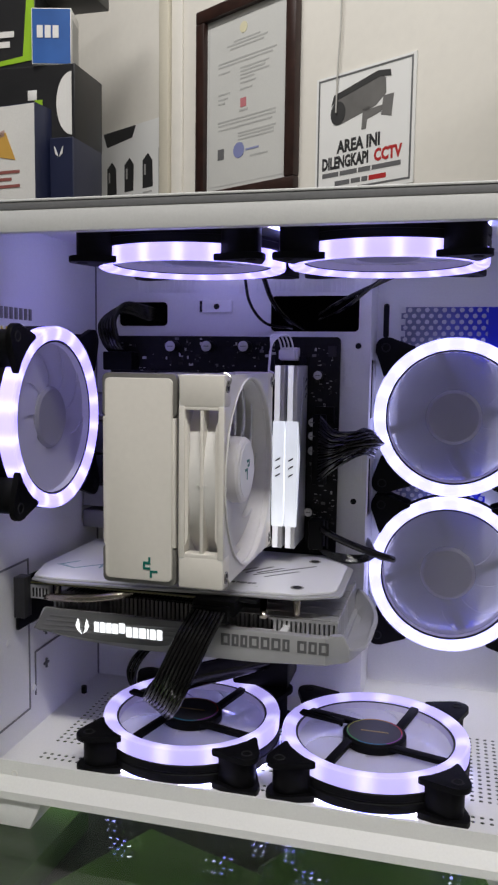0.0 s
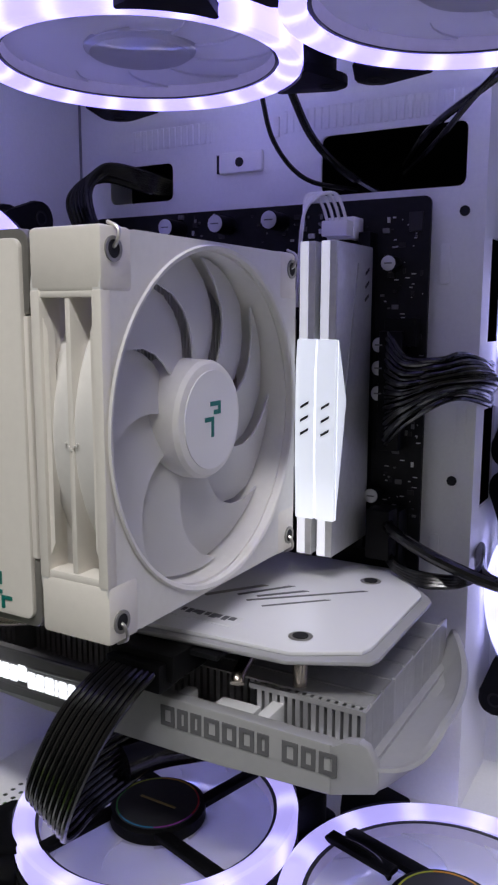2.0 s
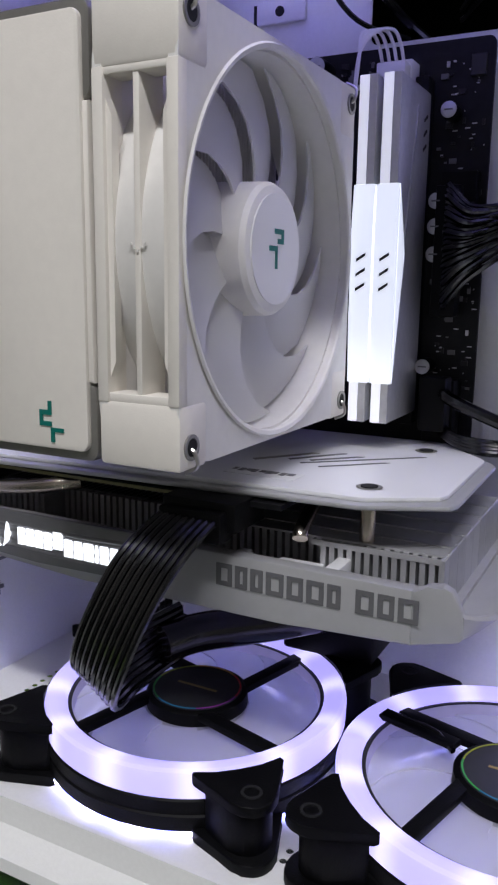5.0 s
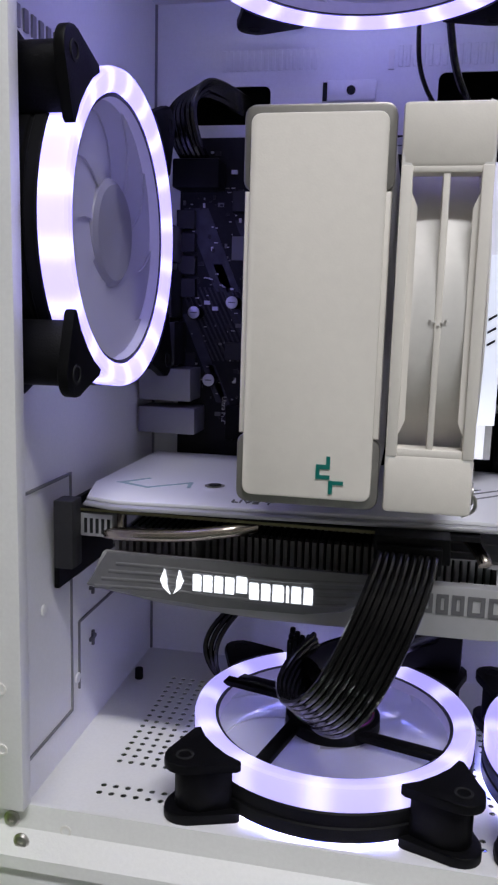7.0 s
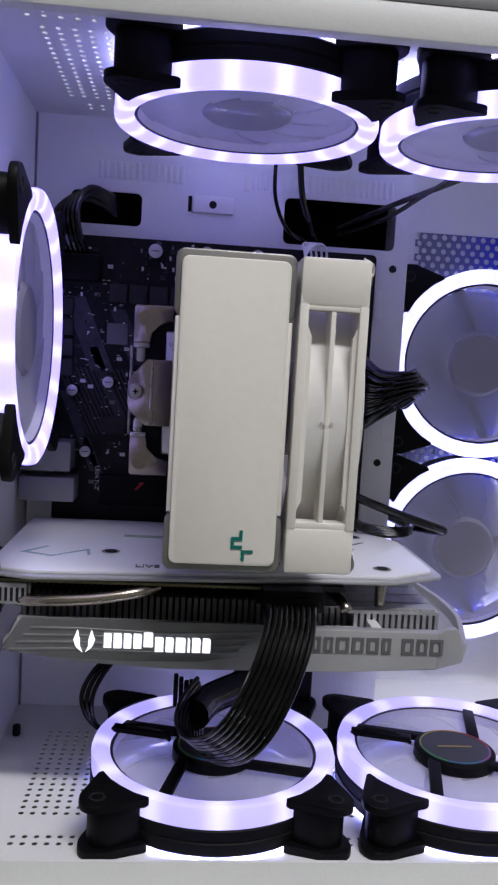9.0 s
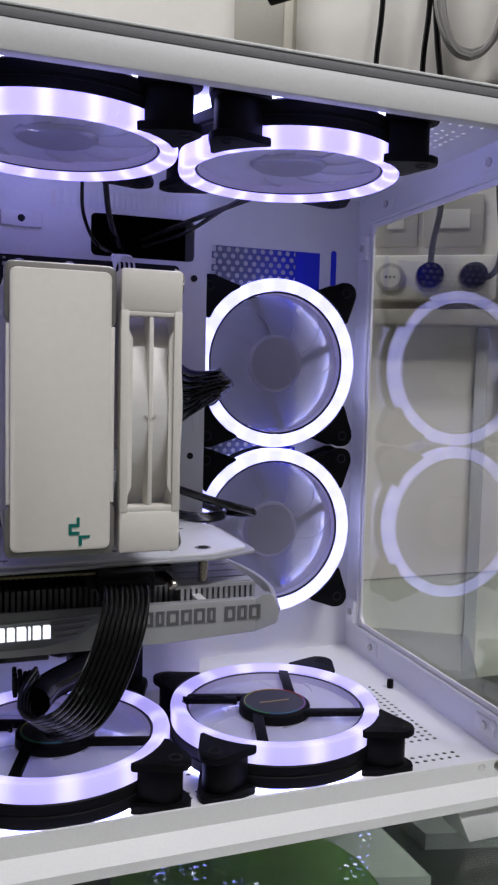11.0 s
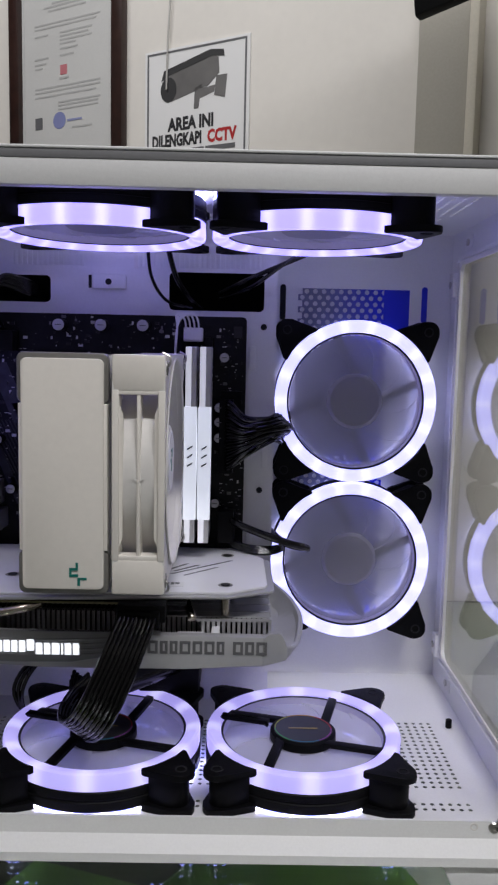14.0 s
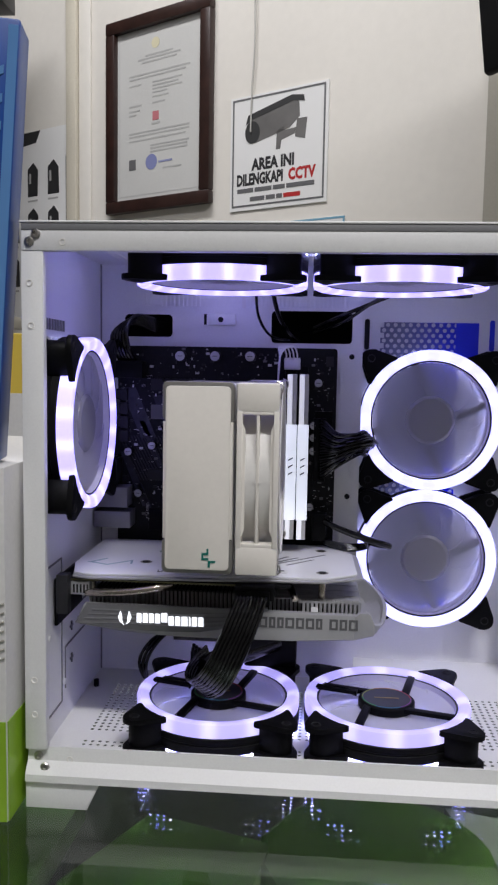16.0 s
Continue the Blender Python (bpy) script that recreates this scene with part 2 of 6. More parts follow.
def disc(bm, r, h0, h1, centre=(0, 0, 0), axis="z", seg=40, m=0, bevel=0.0):
    out = [(r * math.cos(2 * math.pi * i / seg), r * math.sin(2 * math.pi * i / seg)) for i in range(seg)]
    i, j = {"x": (1, 2), "y": (0, 2), "z": (0, 1)}[axis]
    k = "xyz".index(axis)
    out = [(p[0] + centre[i], p[1] + centre[j]) for p in out]
    return prism(bm, out, h0 + centre[k], h1 + centre[k], axis, m, bevel)


def smooth_path(points, per=6):
    p = [Vector(q) for q in points]
    p = [2 * p[0] - p[1]] + p + [2 * p[-1] - p[-2]]
    out = []
    for i in range(1, len(p) - 2):
        for s in range(per):
            t = s / per
            out.append(0.5 * (2 * p[i] + (p[i + 1] - p[i - 1]) * t + (2 * p[i - 1] - 5 * p[i] + 4 * p[i + 1] - p[i + 2]) * t * t
                              + (3 * p[i] - p[i - 1] - 3 * p[i + 1] + p[i + 2]) * t ** 3))
    return out + [p[-2]]


def cable(bm, points, r, seg=8, per=6, m=0):
    path = smooth_path(points, per)
    up = Vector((0.3, 0.2, 1)).normalized()
    rows = []
    for i, q in enumerate(path):
        d = (path[min(i + 1, len(path) - 1)] - path[max(i - 1, 0)]).normalized()
        side = d.cross(up)
        side = side.normalized() if side.length > 1e-4 else Vector((1, 0, 0))
        up = side.cross(d).normalized()
        rows.append([bm.verts.new(q + r * (math.cos(2 * math.pi * k / seg) * side + math.sin(2 * math.pi * k / seg) * up)) for k in range(seg)])
    for a, b in zip(rows, rows[1:]):
        for k in range(seg):
            bm.faces.new((a[k], a[(k + 1) % seg], b[(k + 1) % seg], b[k])).material_index = m
    bm.faces.new(rows[0][::-1]), bm.faces.new(rows[-1])
    return bm


def pierced(bm, corner, u, v, nu, nv, pitch_u, pitch_v, r, depth, stagger=False, seg=8):
    """A sheet of nu x nv cells, each with a round hole through its thickness. u, v: unit directions; depth: a vector through the sheet."""
    corner, u, v, depth = Vector(corner), Vector(u), Vector(v), Vector(depth)
    square = []
    for k in range(seg):
        a = 2 * math.pi * k / seg
        c, s = math.cos(a), math.sin(a)
        f = 0.5 / max(abs(c), abs(s))
        square.append((c * f, s * f, c, s))
    for j in range(nv):
        for i in range(nu):
            o = corner + u * pitch_u * (i + 0.5 + (0.5 if stagger and j % 2 else 0)) + v * pitch_v * (j + 0.5)
            outer, inner, back = [], [], []
            for a, b, c, s in square:
                outer.append(bm.verts.new(o + u * a * pitch_u + v * b * pitch_v))
                inner.append(bm.verts.new(o + u * c * r + v * s * r))
                back.append(bm.verts.new(o + u * c * r + v * s * r + depth))
            for k in range(seg):
                n = (k + 1) % seg
                bm.faces.new((outer[k], outer[n], inner[n], inner[k]))
                bm.faces.new((inner[k], inner[n], back[n], back[k]))
    return bm


def lettering(bm, text, size, m, material=0, depth=0.0002, bold=0.0):
    """Built-in type as flat raised letters, centred, laid through the matrix m."""
    c = bpy.data.curves.new("type", "FONT")
    c.offset = bold
    c.body, c.size, c.extrude, c.align_x, c.align_y, c.resolution_u = text, size, depth, "CENTER", "CENTER", 2
    ob = bpy.data.objects.new("type", c)
    scene.collection.objects.link(ob)
    me = bpy.data.meshes.new_from_object(ob)
    bpy.data.objects.remove(ob)
    start = len(bm.verts)
    first = len(bm.faces)
    bm.from_mesh(me)
    bm.verts.ensure_lookup_table(), bm.faces.ensure_lookup_table()
    for q in bm.verts[start:]:
        q.co = m @ q.co
    for f in bm.faces[first:]:
        f.material_index = material
    bpy.data.meshes.remove(me)
    return bm


def B():
    return bmesh.new()



# ---------------------------------------------------------------- the computer case
case = thing("computer_case", (-0.10, 0.53, -0.29), "white steel computer case with open side, standing on a glass table", "computer case")
XL, XR, YF, YT, YB, ZF, ZC = -0.279, 0.078, 0.415, 0.592, 0.644, -0.264, 0.0835


def plate_with_fields(name, axis, level, thick, u0, v0, u1, v1, fields, material, stagger=False):
    """A flat panel, pierced in the given fields (u0, v0, u1, v1, pitch_u, pitch_v, radius). The rest is laid out in strips round the fields."""
    bm = B()
    unit = {"z": ((1, 0, 0), (0, 1, 0), (0, 0, 1)), "y": ((1, 0, 0), (0, 0, 1), (0, 1, 0)), "x": ((0, 1, 0), (0, 0, 1), (1, 0, 0))}[axis]
    U, V, N = (Vector(q) for q in unit)

    def slab(a0, b0, a1, b1):
        if a1 - a0 < 1e-5 or b1 - b0 < 1e-5:
            return
        p, q = U * a0 + V * b0 + N * level, U * a1 + V * b1 + N * (level + thick)
        box(bm, min(p.x, q.x), min(p.y, q.y), min(p.z, q.z), max(p.x, q.x), max(p.y, q.y), max(p.z, q.z))

    us = sorted({u0, u1, *(f[0] for f in fields), *(f[2] for f in fields)})
    vs = sorted({v0, v1, *(f[1] for f in fields), *(f[3] for f in fields)})
    for b0, b1 in zip(vs, vs[1:]):
        for a0, a1 in zip(us, us[1:]):
            am, bmid = (a0 + a1) / 2, (b0 + b1) / 2
            if not any(f[0] < am < f[2] and f[1] < bmid < f[3] for f in fields):
                slab(a0, b0, a1, b1)
    bmesh.ops.remove_doubles(bm, verts=bm.verts, dist=0.00002)
    for f in fields:
        if len(f) < 7:
            continue
        nu, nv = max(1, round((f[2] - f[0]) / f[4])), max(1, round((f[3] - f[1]) / f[5]))
        pierced(bm, U * f[0] + V * f[1] + N * level, U, V, nu, nv, (f[2] - f[0]) / nu, (f[3] - f[1]) / nv, f[6], N * thick, stagger)
    return part(name, bm, material, case, smooth=False)


# floor, roof, back and side sheets
plate_with_fields("bottom_panel", "z", ZF, -0.0003, -0.281, 0.421, XR, 0.72,
                  [(-0.257, 0.4498, 0.055, 0.4602, 0.0052, 0.0052, 0.00135), (-0.257, 0.4733, 0.055, 0.560, 0.0052, 0.0051, 0.00135)], CASE)
plate_with_fields("top_panel", "z", ZC, 0.0012, -0.281, 0.421, XR, 0.72,
                  [(-0.262, 0.452, 0.058, 0.462, 0.0066, 0.005, 0.0012), (-0.258, 0.468, 0.054, 0.560, 0.0066, 0.0058, 0.0012),
                   (-0.250, 0.568, 0.050, 0.580, 0.0066, 0.006, 0.0012)], CASE)
plate_with_fields("rear_panel", "x", XL, -0.0012, 0.421, ZF, 0.72, ZC,
                  [(0.430, -0.100, 0.538, 0.020, 0.0058, 0.0058, 0.0021)], CASE)
tray = plate_with_fields("motherboard_tray", "y", YT, 0.0012, XL, ZF, -0.061, ZC,
                         [(-0.2584, 0.0244, -0.2179, 0.0430), (-0.1353, 0.0207, -0.0686, 0.0471), (-0.215, -0.236, -0.16, -0.196)], CASE)
plate_with_fields("tray_step", "x", -0.061, 0.0012, YT, ZF, YB, ZC,
                  [(0.606, -0.045, 0.628, 0.0), (0.606, -0.12, 0.628, -0.075)], CASE)
plate_with_fields("fan_wall", "y", YB, 0.0012, -0.061, ZF, XR, ZC,
                  [(-0.0414, -0.225, 0.0442, 0.042)], CASE)
bm = B()
pierced(bm, (-0.0414, YB + 0.0004, -0.225), Vector((1, 0, 0)), Vector((0, 0, 1)), 10, 58, 0.0066, 0.267 / 58, 0.0019, Vector((0, 0.0006, 0)), True)


def vent_colour():
    """Mesh colour that passes from grey into blue along the panel."""
    m = mat("grey_blue_vent_colour", (0.20, 0.20, 0.27), 0.4, grain=0.05)
    t = m.node_tree
    co, sep, ramp = t.nodes.new("ShaderNodeTexCoord"), t.nodes.new("ShaderNodeSeparateXYZ"), t.nodes.new("ShaderNodeMapRange")
    t.links.new(co.outputs["Object"], sep.inputs[0])
    t.links.new(sep.outputs[0], ramp.inputs["Value"])
    ramp.inputs["From Min"].default_value, ramp.inputs["From Max"].default_value = 0.072, 0.130
    ramp.interpolation_type = "SMOOTHSTEP"
    x = t.nodes.new("ShaderNodeMix")
    x.data_type = "RGBA"
    x.inputs["A"].default_value, x.inputs["B"].default_value = (0.17, 0.18, 0.27, 1), (0.008, 0.022, 0.60, 1)
    t.links.new(ramp.outputs[0], x.inputs["Factor"])
    t.links.new(x.outputs["Result"], t.nodes["Principled BSDF"].inputs["Base Color"])
    return m


MESHBLUE = vent_colour()
part("vent_mesh", bm, MESHBLUE, case, "grey and blue perforated vent mesh", smooth=False)
part("vent_filter", box(B(), 0.0246, YB + 0.0002, 0.004, 0.0442, YB + 0.0014, 0.042), MESHBLUE, case, "plain blue strip beside the vent mesh")
part("vent_blank", box(B(), 0.0266, YB + 0.0006, -0.225, 0.0442, YB + 0.0014, 0.004), CASE, case)
# black sheet added behind the left opening to stand for its shade
part("cable_cover", box(B(), -0.277, 0.634, 0.000, -0.204, 0.6355, 0.066, 0.0004), BLACK, case)
part("inner_chamber_back", box(B(), -0.281, 0.719, ZF, XR, 0.7205, ZC), BLACK, case)
# white sheet added behind the vent so its holes look lit
part("vent_backing", box(B(), -0.046, 0.6456, -0.23, 0.048, 0.6466, 0.046), CASE, case)
# slots beside the vent
for x, m in ((-0.053, HOLE), (0.0555, MESHBLUE)):
    part("slot", prism(B(), rounded(x - 0.0022, 0.0177, x + 0.0022, 0.0446, 0.002), YB - 0.0004, YB + 0.0006, "y"), m, case)
# raised tab with a screw hole, and small fixings on the tray
bm = prism(B(), rounded(-0.189, 0.0344, -0.165, 0.0442, 0.0012), YT - 0.0028, YT, "y", 0, 0.0008)
tab = part("stamped_tab", bm, CASE, case)
part("tab_hole", disc(B(), 0.0022, -0.0012, 0.0, (-0.1772, YT - 0.0020, 0.0392), "y", 16), HOLE, tab)
# dark strip painted in for the shadow line at the tray's left edge
part("tray_seam", box(B(), XL, YT - 0.0006, ZF, XL + 0.0013, YT, ZC), GAP, case)
# dark strip painted along the tab's left edge as its shading
part("tab_slot", box(B(), -0.1915, YT - 0.0004, 0.0350, -0.1893, YT, 0.0438), HOLE, tab)
for x, z in ((-0.0685, 0.0103), (-0.0692, -0.106), (-0.0685, -0.20)):
    part("tray_hole", disc(B(), 0.0022, -0.0006, 0.0006, (x, YT, z), "y", 16), HOLE, case)
for x, z0, z1 in ((-0.0761, -0.020, -0.003), (-0.0761, -0.148, -0.131), (-0.066, -0.09, -0.072), (-0.0665, -0.222, -0.204)):
    bm = prism(B(), rounded(x - 0.0022, z0, x + 0.0022, z1, 0.0008), YT - 0.0008, YT + 0.0002, "y", 0, 0.0003)
    part("cable_tie_loop", bm, CASE, case)
# rounded corners of the two openings
for x0, z0, x1, z1 in ((-0.2584, 0.0244, -0.2179, 0.0430), (-0.1353, 0.0207, -0.0686, 0.0471)):
    for cx, cz, sx, sz in ((x0, z0, 1, 1), (x1, z0, -1, 1), (x0, z1, 1, -1), (x1, z1, -1, -1)):
        r = 0.0035
        out = [(cx - sx * 0.0002, cz - sz * 0.0002), (cx + sx * r, cz - sz * 0.0002)] + [(cx + sx * r * (1 - math.sin(math.pi / 2 * k / 5)), cz + sz * r * (1 - math.cos(math.pi / 2 * k / 5))) for k in range(6)] + [(cx - sx * 0.0002, cz + sz * r)]
        part("opening_corner", prism(B(), out, YT, YT + 0.0012, "y"), CASE, case)
# long embossed vents along the top of the tray
for x0, x1 in ((-0.243, -0.193), (-0.155, -0.07)):
    n = int((x1 - x0) / 0.0035)
    for i in range(n):
        x = x0 + (x1 - x0) * i / n
        part("emboss", box(B(), x, YT - 0.0006, 0.050, x + 0.0022, YT, 0.060, 0.0003, seg=1), CASE, case)
part("tray_slot", box(B(), -0.1597, YT - 0.0012, 0.049, -0.157, YT + 0.0002, 0.058), SHELL, case)

# rails and post of the open side
profile = [(0.4205, -0.2500), (0.4190, -0.2500), (0.4180, -0.2590), (0.4115, -0.2660), (0.4110, -0.2706), (0.4205, -0.2706)]
lower = part("lower_rail", prism(B(), profile, -0.2815, XR + 0.001, "x", 0, 0.0005), CASE, case)
bm = box(B(), -0.2815, 0.4135, 0.0695, XR + 0.001, 0.4205, 0.0822, 0.0006)
box(bm, -0.2815, 0.4178, 0.0822, XR + 0.001, 0.4205, 0.0862)
upper = part("upper_rail", bm, CASE, case)
part("roof_edge", box(B(), -0.2825, 0.4125, 0.0862, XR + 0.002, 0.43, 0.0876, 0.0005), CASE, case)
# flush dark grey band below the roof edge
part("roof_edge_seal", box(B(), -0.2812, 0.4131, 0.0818, XR + 0.0006, 0.4180, 0.0860, 0.0004), GAP, case)
post = part("corner_post", box(B(), -0.2818, 0.4140, -0.2500, -0.2678, 0.4205, 0.0695, 0.0006), CASE, case)
part("post_return", box(B(), -0.2818, 0.4205, -0.264, -0.2795, 0.432, 0.083), CASE, case)


def rail_screw(x, z, y, parent):
    s = part("screw", lathe(B(), [(0.0, 0.0), (0.0031, 0.0), (0.0031, -0.0005), (0.0024, -0.0012), (0.0012, -0.0014), (0.0010, -0.0006), (0.0, -0.0006)], 20, (x, y, z), "y", False), STEEL, parent)
    return s


for x, z, y in ((-0.2745, -0.2560, 0.4183), (-0.2692, -0.2620, 0.4150), (0.0545, -0.2530, 0.4186), (0.0590, -0.2490, 0.4186)):
    rail_screw(x, z, y, lower)
for x, z in ((-0.2720, 0.0795), (-0.2762, 0.0750), (0.0550, 0.0745), (0.0600, 0.0785)):
    rail_screw(x, z, 0.4134, upper)
for x, z, y, owner in ((-0.2535, -0.2578, 0.4183, lower), (0.0440, -0.2528, 0.4188, lower), (-0.2555, 0.0748, 0.4135, upper), (0.0420, 0.0745, 0.4135, upper),
                (-0.2765, 0.050, 0.4140, post), (-0.2755, 0.024, 0.4140, post), (-0.2755, -0.2035, 0.4140, post), (-0.2755, -0.2265, 0.4140, post)):
    bm = lathe(B(), [(0.0022, 0.0), (0.0022, -0.0004), (0.0014, -0.0004), (0.0012, 0.0004), (0.0, 0.0004)], 16, (x, y, z), "y", False)
    part("rivet_hole", bm, SHELL, owner)

# glass end with its steel frame
bm = B()
box(bm, XR - 0.002, 0.4205, ZF, XR, YB, -0.2405)
box(bm, XR - 0.002, 0.4205, 0.0615, XR, YB, ZC)
box(bm, XR - 0.002, 0.620, -0.2405, XR, YB, 0.0615)
box(bm, XR - 0.002, 0.4205, -0.2405, XR, 0.437, 0.0615)
part("end_frame", bm, CASE, case, smooth=False)
bm = B()
for a in ((0.620, -0.2405, 0.437, -0.2375), (0.620, 0.0585, 0.437, 0.0615)):
    box(bm, XR - 0.0032, 0.437, a[1], XR - 0.002, 0.620, a[3])
box(bm, XR - 0.0032, 0.617, -0.2375, XR - 0.002, 0.620, 0.0585)
part("glass_gasket", bm, SHELL, case, smooth=False)
for cy, cz, sy, sz in ((0.620, -0.2405, -1, 1), (0.620, 0.0615, -1, -1), (0.437, -0.2405, 1, 1), (0.437, 0.0615, 1, -1)):
    for r, x0, x1, m in ((0.013, XR - 0.0020, XR - 0.0002, CASE), (0.016, XR - 0.0034, XR - 0.0021, SHELL)):
        out = [(cy, cz), (cy + sy * r, cz)] + [(cy + sy * r * (1 - math.sin(math.pi / 2 * k / 6)), cz + sz * r * (1 - math.cos(math.pi / 2 * k / 6))) for k in range(7)] + [(cy, cz + sz * r)]
        part("frame_corner", prism(B(), out, x0, x1, "x"), m, case)
part("frame_bead", box(B(), XR - 0.0046, 0.6205, -0.240, XR - 0.0021, 0.6235, 0.061, 0.0008), CASE, case)
part("frame_bead", box(B(), XR - 0.0046, 0.437, -0.2445, XR - 0.0021, 0.6205, -0.2415, 0.0008), CASE, case)
part("frame_bead", box(B(), XR - 0.0046, 0.437, 0.0620, XR - 0.0021, 0.6205, 0.0650, 0.0008), CASE, case)
pane = part("glass_pane", box(B(), XR, 0.423, -0.262, XR + 0.0022, 0.70, 0.083), PANE, case, "clear glass end panel")
pane.visible_shadow = False
for y, z in ((0.46, -0.252), (0.60, -0.252), (0.48, 0.073), (0.60, 0.073)):
    rail = part("frame_clip", prism(B(), rounded(y - 0.009, z - 0.005, y + 0.009, z + 0.005, 0.001), XR - 0.0028, XR - 0.002, "x", 0, 0.0003), CASE, case)
    part("screw", disc(B(), 0.0026, -0.0014, 0.0, (XR - 0.0028, y, z), "x", 16, 0, 0.0004), STEEL, rail)
for y, z, r in ((0.442, -0.253, 0.0045), (0.445, 0.0715, 0.0045), (0.458, 0.0735, 0.0032), (0.452, -0.249, 0.003)):
    part("stud", disc(B(), r, -0.0012, 0.0, (XR - 0.002, y, z), "x", 20, 0, 0.0005), CASE, case)
for z in (0.045, -0.232):
    lug = part("glass_lug", box(B(), XR - 0.007, 0.6215, z - 0.009, XR - 0.002, 0.632, z + 0.009, 0.001), CASE, case)
    part("screw", disc(B(), 0.0026, -0.0012, 0.0, (XR - 0.007, 0.627, z), "x", 16, 0, 0.0004), STEEL, lug)

# pressed lines drawn as dark grey strips, screws and covers of the rear panel
for y0, z0, y1, z1 in ((0.481, -0.246, 0.4822, -0.140), (0.432, -0.140, 0.4822, -0.1388), (0.437, -0.247, 0.482, -0.2458),
                       (0.486, -0.186, 0.585, -0.1848), (0.49, -0.209, 0.585, -0.2078), (0.489, -0.240, 0.4902, -0.208)):
    part("press_line", box(B(), XL, y0, z0, XL + 0.0007, y1, z1), GAP, case)
for y, z in ((0.505, -0.197), (0.505, -0.222)):
    bm = box(B(), XL, y - 0.0035, z - 0.0008, XL + 0.0009, y + 0.0035, z + 0.0008)
    box(bm, XL, y - 0.0008, z - 0.0035, XL + 0.0011, y + 0.0008, z + 0.0035)
    part("cross_slot", bm, INK, case)
for y, z in ((0.4875, -0.234), (0.56, -0.19), (0.455, -0.19)):
    part("rivet", disc(B(), 0.0024, 0.0, 0.001, (XL, y, z), "x", 16, 0, 0.0004), CASE, case)
for i in range(9):
    part("top_vent_slot", box(B(), XL, 0.44 + 0.006 * i, 0.0235, XL + 0.0008, 0.443 + 0.006 * i, 0.031), RIM, case)
for x, y in ((-0.2722, 0.5524), (0.0655, 0.5524)):
    part("floor_stud", disc(B(), 0.0022, 0.0, 0.006, (x, y, ZF), "z", 12, 0, 0.0005), BLACK, case)
# feet
for x0, x1, s in ((-0.282, -0.2323, 1), (0.0262, 0.079, -1)):
    if s > 0:
        out = [(x0, -0.29), (x1 - 0.009, -0.29), (x1, -0.2706), (x0, -0.2706)]
    else:
        out = [(x0 + 0.009, -0.29), (x1, -0.29), (x1, -0.2706), (x0, -0.2706)]
    for y0, y1 in ((0.414, 0.45), (0.66, 0.70)):
        part("foot", prism(B(), out, y0, y1, "y", 0, 0.0008), CASE, case)


# ---------------------------------------------------------------- ring-lit fans
def fan_corner(bm, sx, sy, z0, z1, inset=0.0, reach=0.030):
    """One triangular corner of a fan frame, hollowed along the ring."""
    e = 0.060 - inset
    r, g = 0.0605, 0.0075 - inset * 0.6
    q = 0.0072
    pts = [(e - g, reach + inset), (e, e - q - 0.004)] + [(e - q + q * math.cos(radians(15 * i)), e - q + q * math.sin(radians(15 * i))) for i in range(7)] + [(e - q - 0.004, e), (reach + inset, e - g)]
    a0, a1 = math.atan2(e - g, reach + inset), math.atan2(reach + inset, e - g)
    if math.hypot(e - g, reach + inset) > r - 0.001:
        for i in range(5):
            a = a0 + (a1 - a0) * i / 4
            pts.append((r * math.cos(a), r * math.sin(a)))
    pts = [(x * sx, y * sy) for x, y in pts]
    if sx * sy < 0:
        pts.reverse()
    return prism(bm, pts, z0, z1, "z", 0, 0.0006)


def rotor(bm, count, r0, r1, z0, z1, sweep, width, thick=0.0012, curl=0.25):
    """Swept blades between two radii, turned round the axis."""
    nr, nc = 6, 6
    for k in range(count):
        base = 2 * math.pi * k / count
        sheets = []
        for side in (0, 1):
            grid = []
            for i in range(nr + 1):
                s = i / nr
                r = r0 + (r1 - r0) * s
                row = []
                for j in range(nc + 1):
                    c = j / nc
                    a = base + sweep * s * s + width * (0.75 + curl * s) * (c - 0.5)
                    z = z0 + (z1 - z0) * (c + 0.08 * math.sin(math.pi * c)) + (thick if side else 0)
                    row.append(bm.verts.new((r * math.cos(a), r * math.sin(a), z)))
                grid.append(row)
            sheets.append(grid)
        for side, g in enumerate(sheets):
            for i in range(nr):
                for j in range(nc):
                    q = (g[i][j], g[i][j + 1], g[i + 1][j + 1], g[i + 1][j])
                    bm.faces.new(q if side else q[::-1])
        a, b = sheets
        rim = [(i, 0) for i in range(nr + 1)] + [(nr, j) for j in range(1, nc + 1)] + [(i, nc) for i in range(nr - 1, -1, -1)] + [(0, j) for j in range(nc - 1, 0, -1)]
        for (i, j), (k2, l) in zip(rim, rim[1:] + rim[:1]):
            bm.faces.new((a[i][j], a[k2][l], b[k2][l], b[i][j]))
    return bm


def spin(owner, bm, count, material, m, label):
    """Alike blades round an axis, each an object of its own on one mesh."""
    first = None
    for k in range(count):
        if first is None:
            first = ob = part_local("blade", bm, material, owner)
        else:
            ob = new("blade", first.data)
            ob.parent = owner
        tagged(ob, label)
        ob.matrix_local = m @ Matrix.Rotation(2 * math.pi * k / count, 4, "Z")


def part_local(name, bm, material, parent):
    """A part whose mesh is already in its parent's own frame."""
    keep = ORIGIN[parent]
    ORIGIN[parent] = Vector((0, 0, 0))
    ob = part(name, bm, material, parent)
    ORIGIN[parent] = keep
    return ob


